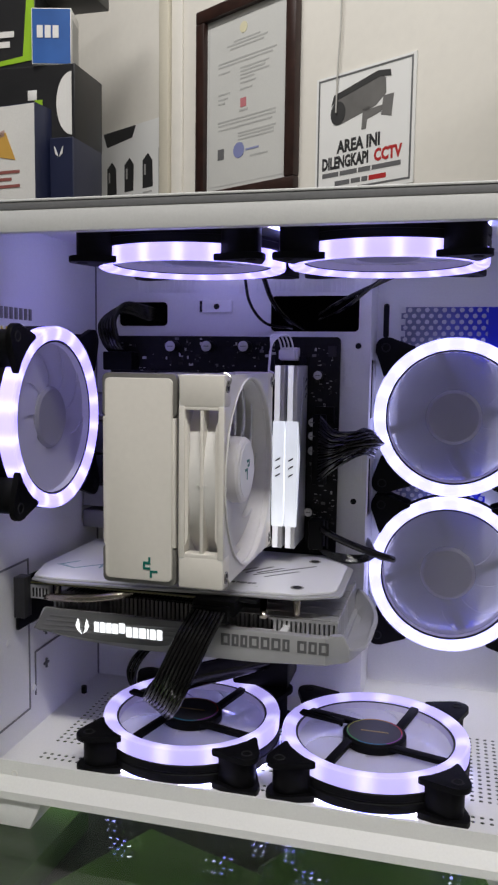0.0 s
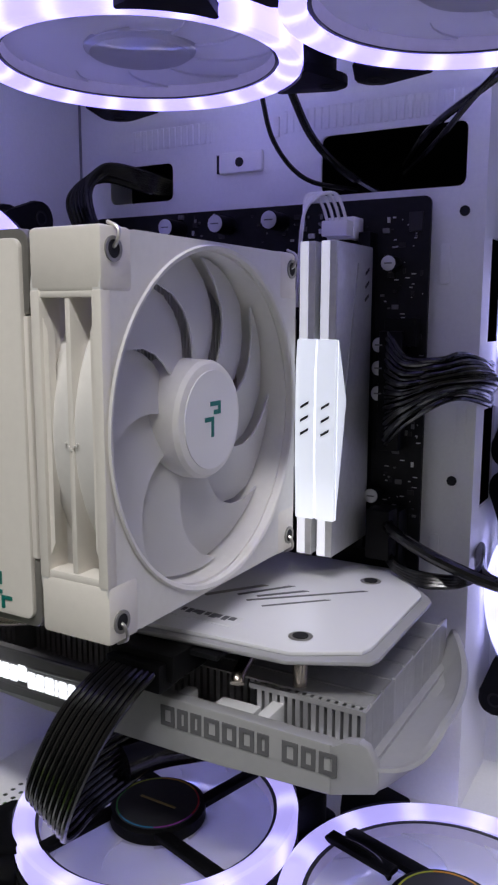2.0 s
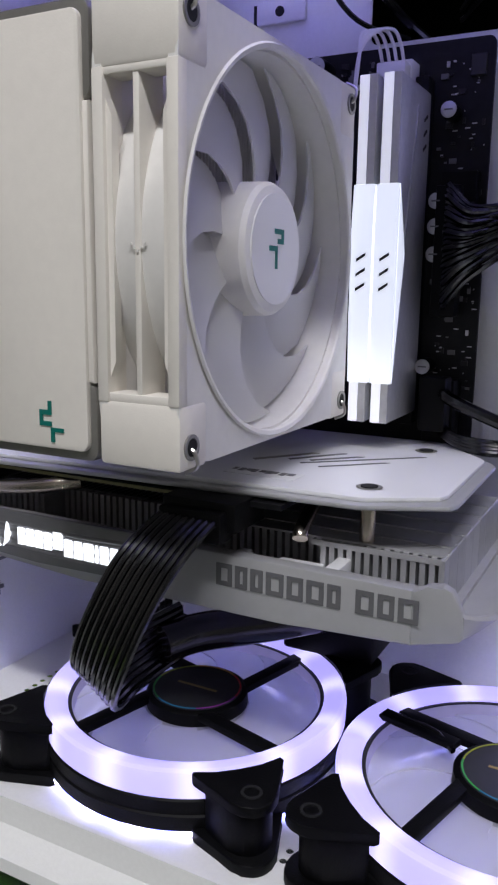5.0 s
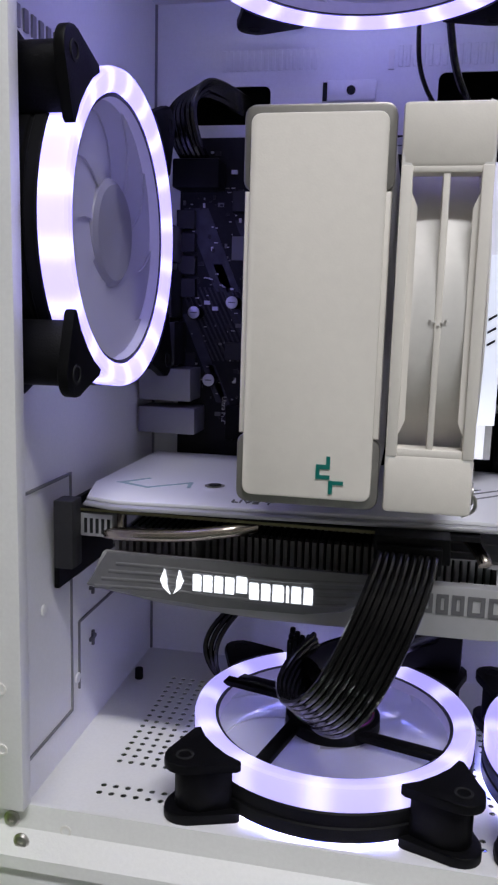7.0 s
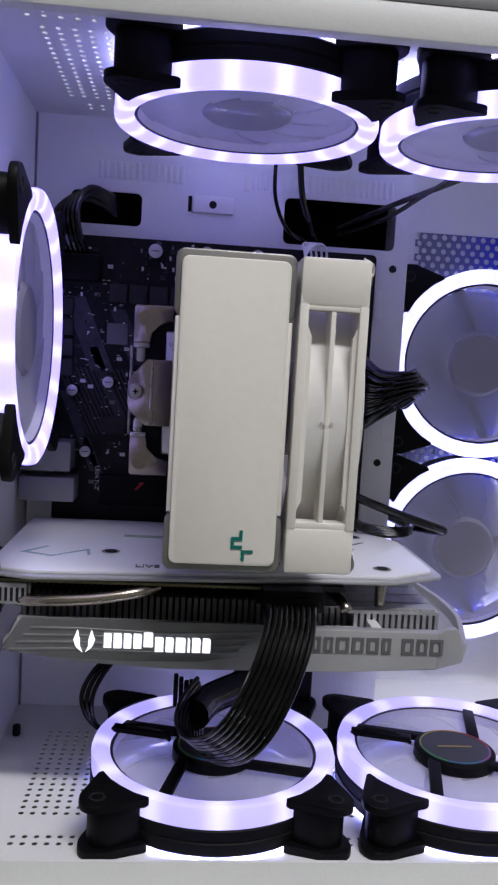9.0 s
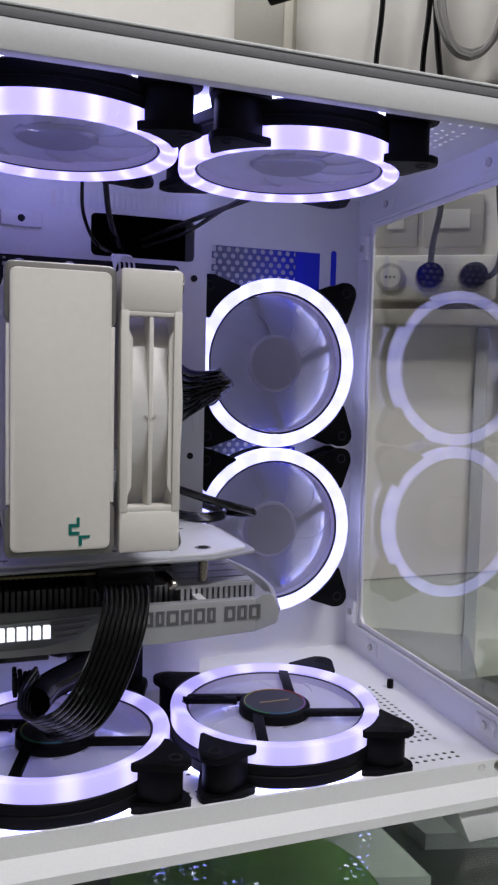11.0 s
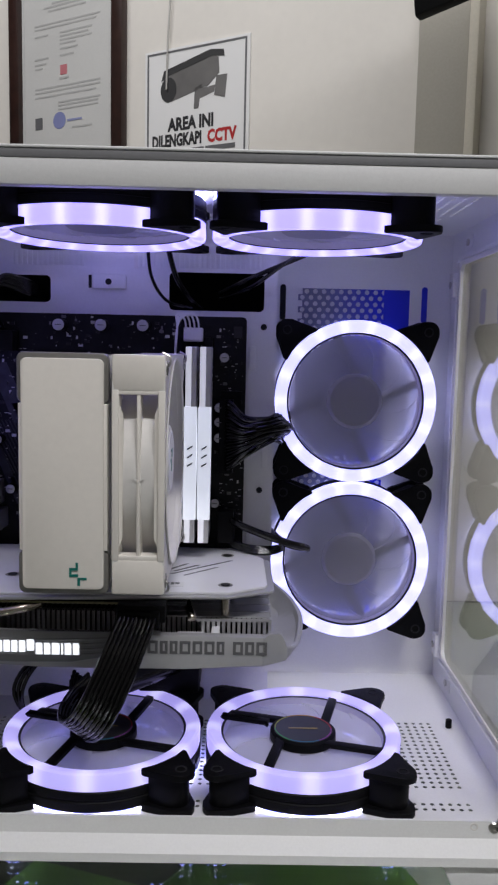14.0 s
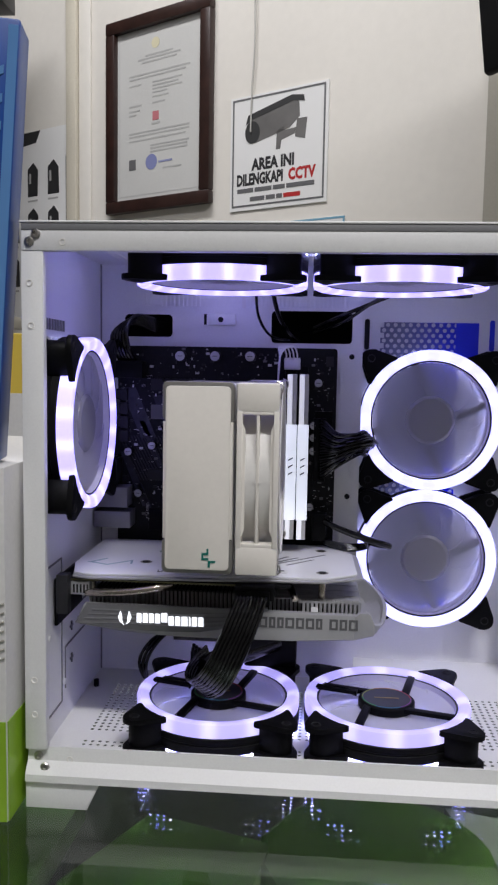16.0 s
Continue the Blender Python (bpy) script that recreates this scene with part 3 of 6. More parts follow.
def ring_fan(label, struts_up, lit, back_fill):
    """A 120 mm case fan, lying flat with its lit face up."""
    f = thing("case_fan", (0, 0, 0), label, "fan", "ring-lit case fans")
    f.location = (0, 0, 0)
    ORIGIN[f] = Vector((0, 0, 0))
    for sx in (-1, 1):
        for sy in (-1, 1):
            c = part("corner", fan_corner(B(), sx, sy, 0.0085, 0.0122), BLACK, f)
            part("rear_corner", fan_corner(B(), sx, sy, -0.0125, -0.0085), BLACK, f)
            part("corner_post", fan_corner(B(), sx, sy, -0.0087, 0.0087, 0.0034, 0.031), BLACK, f)
            part("screw_hole", lathe(B(), [(0.0036, -0.0002), (0.0035, 0.0004), (0.0026, 0.0004), (0.0023, -0.0014), (0.0, -0.0014)], 18, (sx * 0.0522, sy * 0.0522, 0.0122), "z", False), HOLE, c)
    part("band", lathe(B(), [(0.0596, -0.0105), (0.0605, -0.0095), (0.0605, -0.0045), (0.0598, -0.0040), (0.0598, -0.0030), (0.0605, -0.0025), (0.0605, 0.0014), (0.0598, 0.0022), (0.0535, 0.0022), (0.0535, -0.0105)], 72), BLACK, f)
    part("light_ring", lathe(B(), [(0.0600, 0.0022), (0.0603, 0.0098), (0.0598, 0.0115), (0.0584, 0.0123), (0.0556, 0.0121), (0.0526, 0.0112), (0.0513, 0.0098), (0.0515, 0.0090), (0.0545, 0.0106), (0.0580, 0.0110), (0.0588, 0.0096), (0.0588, 0.0022)], 96), lit, f, "glowing lavender-white light ring")
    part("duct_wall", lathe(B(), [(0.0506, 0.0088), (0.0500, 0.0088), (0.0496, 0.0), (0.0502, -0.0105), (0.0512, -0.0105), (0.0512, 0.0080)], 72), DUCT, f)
    # dark line painted for the shaded gap between light ring and duct
    part("duct_rim", lathe(B(), [(0.0512, 0.0086), (0.0512, 0.0091), (0.0499, 0.0091), (0.0499, 0.0086)], 72), CHIP, f)
    # added fill light, tucked behind the frame
    part("rear_light_ring", lathe(B(), [(0.0570, -0.0105), (0.0572, -0.0115), (0.0566, -0.0118), (0.0520, -0.0118), (0.0515, -0.0105)] if back_fill is FILLBACK else [(0.0592, -0.0105), (0.0596, -0.0120), (0.0590, -0.0124), (0.0528, -0.0124), (0.0522, -0.0105)], 72), back_fill, f)
    spin(f, rotor(B(), 1, 0.0205, 0.0492, 0.0030, 0.0041, 0.45, 0.985, 0.0008, 0.0), 9, CLEARBLADE if struts_up else TOPBLADE if lit is LED else BLADE, Matrix.Identity(4), "frosted translucent fan blade")
    hub = part("hub", lathe(B(), [(0.0, 0.0068), (0.0185, 0.0066), (0.0205, 0.0052), (0.0212, 0.0035), (0.0212, -0.009), (0.0, -0.009)], 48, closed=False), HUB, f)
    zs = 0.0085 if struts_up else -0.0105
    for k in range(4):
        a = radians((-15 if struts_up else 28) + 90 * k)
        bm = box(B(), 0.012, -0.0140, zs - 0.0012, 0.0515, -0.0082, zs + 0.0018, 0.0005)
        for v in bm.verts:
            v.co = (v.co.x * math.cos(a) - v.co.y * math.sin(a), v.co.x * math.sin(a) + v.co.y * math.cos(a), v.co.z)
        part("strut", bm, BLACK, f)
    motor = part("motor_cap", lathe(B(), [(0.0, zs + 0.0022), (0.0192, zs + 0.0022), (0.0205, zs + 0.0014), (0.0207, zs - 0.0075 * struts_up - 0.002), (0.0, zs - 0.0075 * struts_up - 0.002)], 48, closed=False), BLACK, f)
    if struts_up:
        part("sticker", disc(B(), 0.0182, zs + 0.0022, zs + 0.0026, seg=48), HUBSTICK, motor, "round dark sticker with a thin rainbow rim")
        for k, c in enumerate(((0.5, 0.02, 0.03), (0.5, 0.25, 0.02), (0.35, 0.40, 0.03), (0.05, 0.35, 0.08), (0.03, 0.2, 0.35), (0.3, 0.05, 0.35))):
            m = bpy.data.materials.get("sticker_rim_%d" % k) or mat("sticker_rim_%d" % k, c, 0.35)
            part("sticker_rim", lathe(B(), [(0.0172, zs + 0.0026), (0.0172, zs + 0.0028), (0.0178, zs + 0.0028), (0.0178, zs + 0.0026)], 10, a0=60 * k, a1=60 * k + 60), m, motor)
        bm = box(B(), -0.009, -0.0006, zs + 0.0026, 0.009, 0.0006, zs + 0.0028)
        part("sticker_bar", bm, mat("gold_print", (0.30, 0.22, 0.08), 0.4), motor)
        # lead clipped along one strut
        part("lead_clip", prism(B(), [(-0.052, 0.012), (-0.022, 0.004), (-0.0205, 0.0095), (-0.0505, 0.0175)], zs + 0.0016, zs + 0.0044, "z", 0, 0.0006), BLACK, f)
        part("lead", cable(B(), [(-0.060, 0.012, zs), (-0.045, 0.014, zs + 0.0035), (-0.030, 0.010, zs + 0.004), (-0.022, 0.004, zs + 0.002)], 0.0011), RUBBER, f)
    return f


def place(f, x, y, z, rx=0, ry=0, rz=0):
    return copy_thing(f, pose(x, y, z + ZT, rx, ry, rz))


up_fan = ring_fan("black case fan lying on the case floor, ring lit lavender", True, LEDSOFT, FILLLOW)
up_fan.matrix_basis = pose(-0.165, 0.4995, -0.2515 + ZT)
place(up_fan, -0.0405, 0.5005, -0.2515)
top_fan = ring_fan("black case fan hung under the case roof, ring lit lavender", False, LED, FILLLOW)
top_fan.matrix_basis = pose(-0.166, 0.4975, 0.0680 + ZT, 180, 0, 0)
place(top_fan, -0.0415, 0.4985, 0.0680, 180, 0, 0)
for x in (-0.166, -0.0415):
    for y in (0.446, 0.549):
        part("fan_rail", box(B(), x - 0.055, y - 0.004, 0.0800, x + 0.055, y + 0.004, ZC, 0.0006), CASE, case)
side_fan = ring_fan("black case fan on the tray wall, ring lit cool white", False, LEDW, FILLBACK)
side_fan.matrix_basis = pose(0.0018, 0.6285, -0.0425 + ZT, 90, 0, 0)
place(side_fan, 0.0018, 0.6285, -0.1640, 90, 0, 0)
rear_fan = ring_fan("black exhaust fan on the rear panel, ring lit lavender", False, LED, FILLBACK)
rear_fan.matrix_basis = pose(-0.2650, 0.4815, -0.0408 + ZT, 0, 90, 0)



# ---------------------------------------------------------------- motherboard
board = thing("motherboard", (-0.165, 0.592, -0.10), "black motherboard with dense components, screwed to the tray", "motherboard")
YM = 0.5835
part("circuit_board", prism(B(), rounded(-0.262, -0.215, -0.0805, 0.0165, 0.003), YM, YM + 0.0016, "y"), PCB, board)
for x in (-0.25, -0.17, -0.088):
    for z in (-0.2, -0.1, 0.008):
        part("standoff", disc(B(), 0.003, 0.0, 0.007, (x, YM + 0.0016, z), "y", 8), STEEL, board)


def capacitor(x, z, r=0.0042, h=0.011):
    c = part("capacitor", disc(B(), r, -h, 0.0, (x, YM, z), "y", 20, 0, 0.0006), BLACK, board)
    part("can_top", disc(B(), r * 0.93, -h - 0.0003, -h + 0.001, (x, YM, z), "y", 20, 0, 0.0002), CAPTOP, c, "bright metal can top")
    part("can_mark", box(B(), x - r * 0.5, YM - h - 0.0006, z - 0.0003, x + r * 0.5, YM - h - 0.0003, z + 0.0003), INK, c)


for x, z in ((-0.2080, 0.0085), (-0.1795, 0.0088), (-0.1510, 0.0090), (-0.2515, -0.071), (-0.2315, -0.0655), (-0.2430, -0.1055),
             (-0.0955, -0.0115), (-0.1005, -0.1130), (-0.0985, -0.046), (-0.0985, -0.056), (-0.0985, -0.067)):
    capacitor(x, z, 0.0042 if z > -0.001 else 0.0034, 0.013 if z > -0.001 else 0.009)


def chip(x, z, w, h, t=0.0015, name="chip", material=None):
    return part(name, box(B(), x - w / 2, YM - t, z - h / 2, x + w / 2, YM, z + h / 2, 0.0002, seg=1), material or CHIP, board)


for i in range(4):
    chip(-0.2285 + 0.0115 * i, -0.0150, 0.0100, 0.0100, 0.004, "choke")
for i in range(4):
    chip(-0.258 + 0.0003 * i, -0.024 - 0.0115 * i, 0.0095, 0.0095, 0.004, "choke")
chip(-0.228, -0.038, 0.012, 0.012, 0.0012, "controller_chip", INK)
chip(-0.0905, -0.0405, 0.014, 0.012, 0.006, "header_block", BLACK)
chip(-0.0865, 0.006, 0.006, 0.008)
chip(-0.229, -0.0905, 0.014, 0.009, 0.003, "chip")
chip(-0.2555, -0.098, 0.006, 0.012, 0.0012)
# rear connectors by the rear panel
GREYMETAL = mat("dull_grey_metal", (0.30, 0.30, 0.31), 0.45, metal=0.4, stain=0.2, stain_scale=40)
for z0, z1, x1, m in ((-0.116, -0.0995, -0.2555, GREYMETAL), (-0.133, -0.1195, -0.253, GREYMETAL), (-0.098, -0.076, -0.264, CHIP), (-0.074, -0.05, -0.266, CHIP), (-0.046, -0.028, -0.266, INK)):
    part("rear_connector", box(B(), -0.2772, 0.563, z0, x1 + 0.006, YM, z1, 0.0006), m, board)
# small parts
rnd = random.Random(4)
tiny = [B(), B(), B()]
for i in range(620):
    x, z = rnd.uniform(-0.26, -0.0825), rnd.uniform(-0.13, 0.0145)
    if -0.216 < x < -0.118 and z < -0.012:
        continue
    if -0.118 < x < -0.101 and z < 0.0:
        continue
    w, h = rnd.choice(((0.001, 0.0006), (0.0006, 0.001), (0.0016, 0.001), (0.0012, 0.0022), (0.003, 0.002)))
    k = rnd.choice((0, 0, 1, 2))
    box(tiny[k], x - w / 2, YM - rnd.uniform(0.0005, 0.0012), z - h / 2, x + w / 2, YM, z + h / 2)
for bm, m in zip(tiny, (CHIP, CAPTOP, INK)):
    tagged(part("tiny_component", bm, m, board, smooth=False), kind="stuff")
# printed traces
bm = B()
for i in range(16):
    x = -0.262 + 0.0026 * i
    prism(bm, [(x, -0.058), (x + 0.0011, -0.058), (x + 0.020, -0.096), (x + 0.0189, -0.096)], YM - 0.00025, YM, "y")
for i in range(12):
    z = -0.044 - 0.0016 * i
    box(bm, -0.216, YM - 0.00025, z, -0.2105, YM, z + 0.0006)
tagged(part("trace", bm, CHIP, board, smooth=False), kind="stuff")
BAND = mat("slate_print", (0.042, 0.044, 0.060), 0.45, spec=0.3, grain=0.2, grain_scale=200, stain=0.4, stain_scale=50)
for x, w, z1, z0 in ((-0.2600, 0.0130, -0.018, -0.060), (-0.2440, 0.0050, -0.046, -0.090), (-0.2330, 0.0090, -0.024, -0.055), (-0.2600, 0.0060, -0.072, -0.118), (-0.2460, 0.0040, -0.098, -0.128)):
    sl = 0.42 * (z1 - z0)
    part("printed_band", prism(B(), [(x, z1), (x + w, z1), (x + w + sl, z0), (x + sl, z0)], YM - 0.00018, YM, "y"), BAND, board)
# rows of pale print beside the small parts
rnd = random.Random(11)
bm = B()
for i in range(150):
    x, z = rnd.choice((rnd.uniform(-0.258, -0.221), rnd.uniform(-0.0985, -0.083))), rnd.uniform(-0.125, 0.012)
    box(bm, x, YM - 0.0003, z, x + rnd.choice((0.0004, 0.0012, 0.002)), YM, z + 0.0004)
tagged(part("board_print", bm, CAPTOP, board, smooth=False), kind="stuff")
# socket bracket: a bright pressed plate beside the cooler
for z0, z1, s in ((-0.0212, -0.0425, 1), (-0.1166, -0.0945, -1)):
    out = [(-0.2165, z0), (-0.1960, z0), (-0.1960, z0 - s * 0.0085), (-0.2035, z0 - s * 0.0100), (-0.2085, z0 - s * 0.0150), (-0.2085, z1), (-0.2178, z1), (-0.2178, z0 - s * 0.0015)]
    part("bracket_arm", prism(B(), out if s < 0 else out[::-1], 0.5675, 0.5697, "y", 0, 0.0005), BRACKET, board)
    zc = z0 - s * 0.0075
    part("bracket_nut", lathe(B(), [(0.0042, 0.0), (0.0042, -0.0008), (0.0030, -0.0008), (0.0028, -0.0003), (0.0014, -0.0003), (0.0012, -0.0010), (0.0, -0.0010)], 20, (-0.2118, 0.5675, zc), "y", False), BRACKET, board)
    part("bright_tab", box(B(), -0.2176, 0.5655, z1 - 0.0012 * s - 0.0013, -0.2088, 0.5676, z1 - 0.0012 * s + 0.0013, 0.0004), STEEL, board)
    part("cut_edge", prism(B(), rounded(-0.2162, min(z1, z1 - s * 0.0105), -0.2110, max(z1, z1 - s * 0.0105), 0.0022), 0.5680, 0.5700, "y", 0, 0.0006), STEEL, board)
bar = part("bracket_bar", prism(B(), [(-0.2198, -0.0640), (-0.2172, -0.0600), (-0.2096, -0.0512), (-0.1960, -0.0512), (-0.1960, -0.0882), (-0.2093, -0.0882), (-0.2188, -0.0800), (-0.2198, -0.0760)], 0.5640, 0.5662, "y", 0, 0.0005), BRACKET, board)
part("bar_fold", box(B(), -0.2074, 0.5630, -0.0880, -0.2058, 0.5642, -0.0514, 0.0004), STEEL, bar)
part("bracket_edge", box(B(), -0.2192, 0.5655, -0.0935, -0.2178, 0.5700, -0.0440, 0.0004), STEEL, board)
part("spring_screw", lathe(B(), [(0.0, -0.0040), (0.0012, -0.0040), (0.0016, -0.0052), (0.0034, -0.0050), (0.0038, -0.0040), (0.0040, -0.001), (0.0044, 0.0)], 20, (-0.2151, 0.5640, -0.0692), "y", False), STEEL, bar)
part("screw_slot", box(B(), -0.2170, 0.5592, -0.0696, -0.2132, 0.5600, -0.0688), HOLE, bar)
part("screw_slot", box(B(), -0.2155, 0.5591, -0.0711, -0.2147, 0.5600, -0.0673), HOLE, bar)
part("storage_cover", box(B(), -0.2345, 0.578, -0.1370, -0.175, YM, -0.1190, 0.0006), BLACK, board)
part("red_mark", prism(B(), [(-0.2145, -0.1268), (-0.2125, -0.1268), (-0.2088, -0.1225), (-0.2108, -0.1225)], 0.5776, 0.578, "y"), REDINK, board)
m = Matrix.Translation((-0.2365, YM - 0.0002, -0.1215)) @ Matrix.Rotation(radians(90), 4, "Y") @ Matrix.Rotation(radians(90), 4, "X")
part("print", lettering(B(), "Ultra M.2", 0.0036, m), CAPTOP, board)
# small header at the top with its white lead plug
part("fan_header", box(B(), -0.1235, 0.573, -0.001, -0.1105, YM, 0.0085, 0.0006), PINK, board)
# long memory sockets
for x in (-0.1160, -0.1068, -0.1253):
    part("memory_socket", box(B(), x - 0.0028, 0.575, -0.138, x + 0.0028, YM, 0.002, 0.0004), BLACK, board)
part("power_socket", box(B(), -0.0985, 0.574, -0.092, -0.0885, YM, -0.040, 0.0006), BLACK, board)
part("usb_socket", box(B(), -0.0985, 0.572, -0.150, -0.0860, YM, -0.118, 0.0006), BLACK, board)


# ---------------------------------------------------------------- memory sticks
def memory_stick(x):
    s = thing("memory_module", (x, 0.575, -0.1325), "white memory module with a glowing light bar, in its socket", "memory module", "memory modules")
    w = 0.0034
    body = part("heat_spreader", box(B(), x - w, 0.5400, -0.1325, x + w, 0.5775, -0.0045, 0.0006), RAMSHELL, s, "brushed silver-white heat spreader")
    # light bar along the outer edge: broad in the middle, split at the ends
    out = [(0.5400, -0.1170), (0.5385, -0.1170), (0.5375, -0.0930), (0.5375, -0.0550), (0.5385, -0.0430), (0.5400, -0.0430)]
    part("light_bar", prism(B(), out, x - w - 0.0008, x + w + 0.0008, "x", 0, 0.0003), RAMLED, s, "glowing white light bar")
    for z0, z1 in ((-0.1325, -0.1170), (-0.0430, -0.0045)):
        part("light_bar_end", box(B(), x - w, 0.5386, z0, x + w * 0.1, 0.5400, z1, 0.0002, seg=1), RAMEND, s)
        part("bar_end_shell", box(B(), x + w * 0.1, 0.5384, z0, x + w, 0.5400, z1, 0.0002, seg=1), RAMSHELL, s)
    # three plain strokes where the maker's mark stands
    for k in range(3):
        z = -0.0805 + 0.0055 * k
        bm = prism(B(), [(x - 0.0018, z - 0.0017), (x - 0.0018, z - 0.0005), (x + 0.0018, z + 0.0017), (x + 0.0018, z + 0.0005)], 0.5371, 0.5374, "y")
        part("mark", bm, DARKINK, s)
    for k in range(3):
        z = -0.026 + 0.0055 * k
        bm = prism(B(), [(0.5690, z - 0.0017), (0.5690, z - 0.0005), (0.5728, z + 0.0017), (0.5728, z + 0.0005)], x + w, x + w + 0.0003, "x")
        part("mark", bm, DARKINK, s)
    # slanting crease on the side
    bm = prism(B(), [(0.5402, -0.117), (0.5402, -0.043), (0.5490, -0.068)], x + w, x + w + 0.0008, "x")
    part("side_light", bm, RAMLED, s)
    bm = prism(B(), [(0.560, -0.012), (0.5606, -0.012), (0.5485, -0.072), (0.5479, -0.072)], x + w, x + w + 0.0004, "x")
    part("crease", bm, ALU, s)
    return s


memory_stick(-0.1160), memory_stick(-0.1068)


# ---------------------------------------------------------------- tower cooler
cooler = thing("cpu_cooler", (-0.158, 0.5725, -0.07), "cream white tower cooler with one fan, mounted on the motherboard", "cpu cooler")
PX0, PX1, PZ0, PZ1 = -0.1940, -0.1487, -0.1305, -0.0088
# cover plate with stepped corners
bm = prism(B(), rounded(PX0 + 0.0022, PZ0 + 0.0028, PX1 - 0.0022, PZ1 - 0.0028, 0.003), 0.4176, 0.4200, "y", 0, 0.0007)
plate = part("cover_plate", bm, CREAM, cooler, "smooth cream cover plate")
out = [(PX0 + 0.0006, -0.108), (PX1 - 0.0006, -0.108), (PX1 - 0.0006, -0.034), (PX0 + 0.0006, -0.034)]
part("plate_flank", prism(B(), out, 0.4188, 0.4235, "y", 0, 0.0006), CREAM, cooler)
for z0, z1 in ((PZ0, -0.108), (-0.034, PZ1)):
    part("edge_trim", prism(B(), rounded(PX0, z0, PX1, z1, 0.0035), 0.4192, 0.4240, "y", 0, 0.0008), RIM, cooler, "satin grey edge trim")
# teal mark: two stepped strokes
bx, bz = -0.1640, -0.1205
for x0, z0, x1, z1 in ((-0.0009, 0.0040, 0.0003, 0.0067), (-0.0041, 0.0026, 0.0003, 0.0040), (-0.0041, 0.0007, -0.0029, 0.0026),
                       (-0.0041, -0.0006, 0.0003, 0.0007), (0.0, -0.0022, 0.0046, -0.0010), (0.0, -0.0052, 0.0013, -0.0022)):
    part("teal_mark", box(B(), bx + x0, 0.4172, bz + z0, bx + x1, 0.4177, bz + z1), TEAL, plate)
# fins
fin_mesh = None
for i in range(52):
    y = 0.4245 + 0.0021 * i
    if fin_mesh is None:
        bm = prism(B(), rounded(PX0 + 0.0012, PZ0 + 0.0015, PX1 - 0.001, PZ1 - 0.0015, 0.002), -0.0002, 0.0003, "y")
        f = part("fin", bm, FIN, cooler)
        fin_mesh = f.data
    else:
        f = new("fin", fin_mesh)
        f.parent = cooler
    f.location = (0, y, 0)
for z in (-0.048, -0.062, -0.078, -0.092):
    part("heat_pipe", disc(B(), 0.003, 0.424, 0.5745, (-0.1715 + (0.006 if z in (-0.062, -0.092) else -0.006), 0, z), "y", 14, 0, 0.0008), PIPE, cooler)
part("cold_plate", box(B(), -0.190, 0.562, -0.092, -0.152, 0.5725, -0.048, 0.001), STEEL, cooler)
part("socket_frame", box(B(), -0.200, 0.5725, -0.105, -0.142, 0.5830, -0.035, 0.001), STEEL, cooler)
# fan: square frame with open flanks
FX0, FX1, FY0, FY1 = -0.1468, -0.1208, 0.4178, 0.5380
fc = ((FX0 + FX1) / 2, (FY0 + FY1) / 2, (PZ0 + PZ1) / 2 + 0.0002)
RD = 0.0575


def flange(x0, x1, r):
    """A square plate with a round opening, pulled along x."""
    bm = B()
    n = 64
    rings = []
    for x in (x0, x1):
        inner, outer = [], []
        for k in range(n):
            a = 2 * math.pi * (k + 0.5) / n
            c, s = math.cos(a), math.sin(a)
            f = 0.0600 / max(abs(c), abs(s))
            f = min(f, 0.0792)
            inner.append(bm.verts.new((x, fc[1] + r * c, fc[2] + r * s)))
            outer.append(bm.verts.new((x, fc[1] + f * c, fc[2] + f * s)))
        rings.append((inner, outer))
    (a, b), (c, d) = rings
    for k in range(n):
        m = (k + 1) % n
        bm.faces.new((a[k], a[m], b[m], b[k])), bm.faces.new((c[k], d[k], d[m], c[m]))
        bm.faces.new((a[k], c[k], c[m], a[m])), bm.faces.new((b[k], b[m], d[m], d[k]))
    return bm


part("front_flange", flange(FX1 - 0.0028, FX1, 0.0580), SHELL, cooler)
part("rear_flange", flange(FX0, FX0 + 0.0028, 0.0580), SHELL, cooler)
part("duct", lathe(B(), [(0.0580, FX0 + 0.0028 - fc[0]), (0.0590, 0.0), (0.0580, FX1 - 0.0028 - fc[0]), (0.0570, FX1 - 0.0028 - fc[0]), (0.0578, 0.0), (0.0570, FX0 + 0.0028 - fc[0])], 72, fc, "x"), SHELL, cooler)
part("duct_lip", lathe(B(), [(0.0580, 0.0), (0.0592, 0.0006), (0.0586, 0.0012), (0.0574, 0.0008), (0.0570, 0.0)], 72, (FX1, fc[1], fc[2]), "x"), SHELL, cooler)
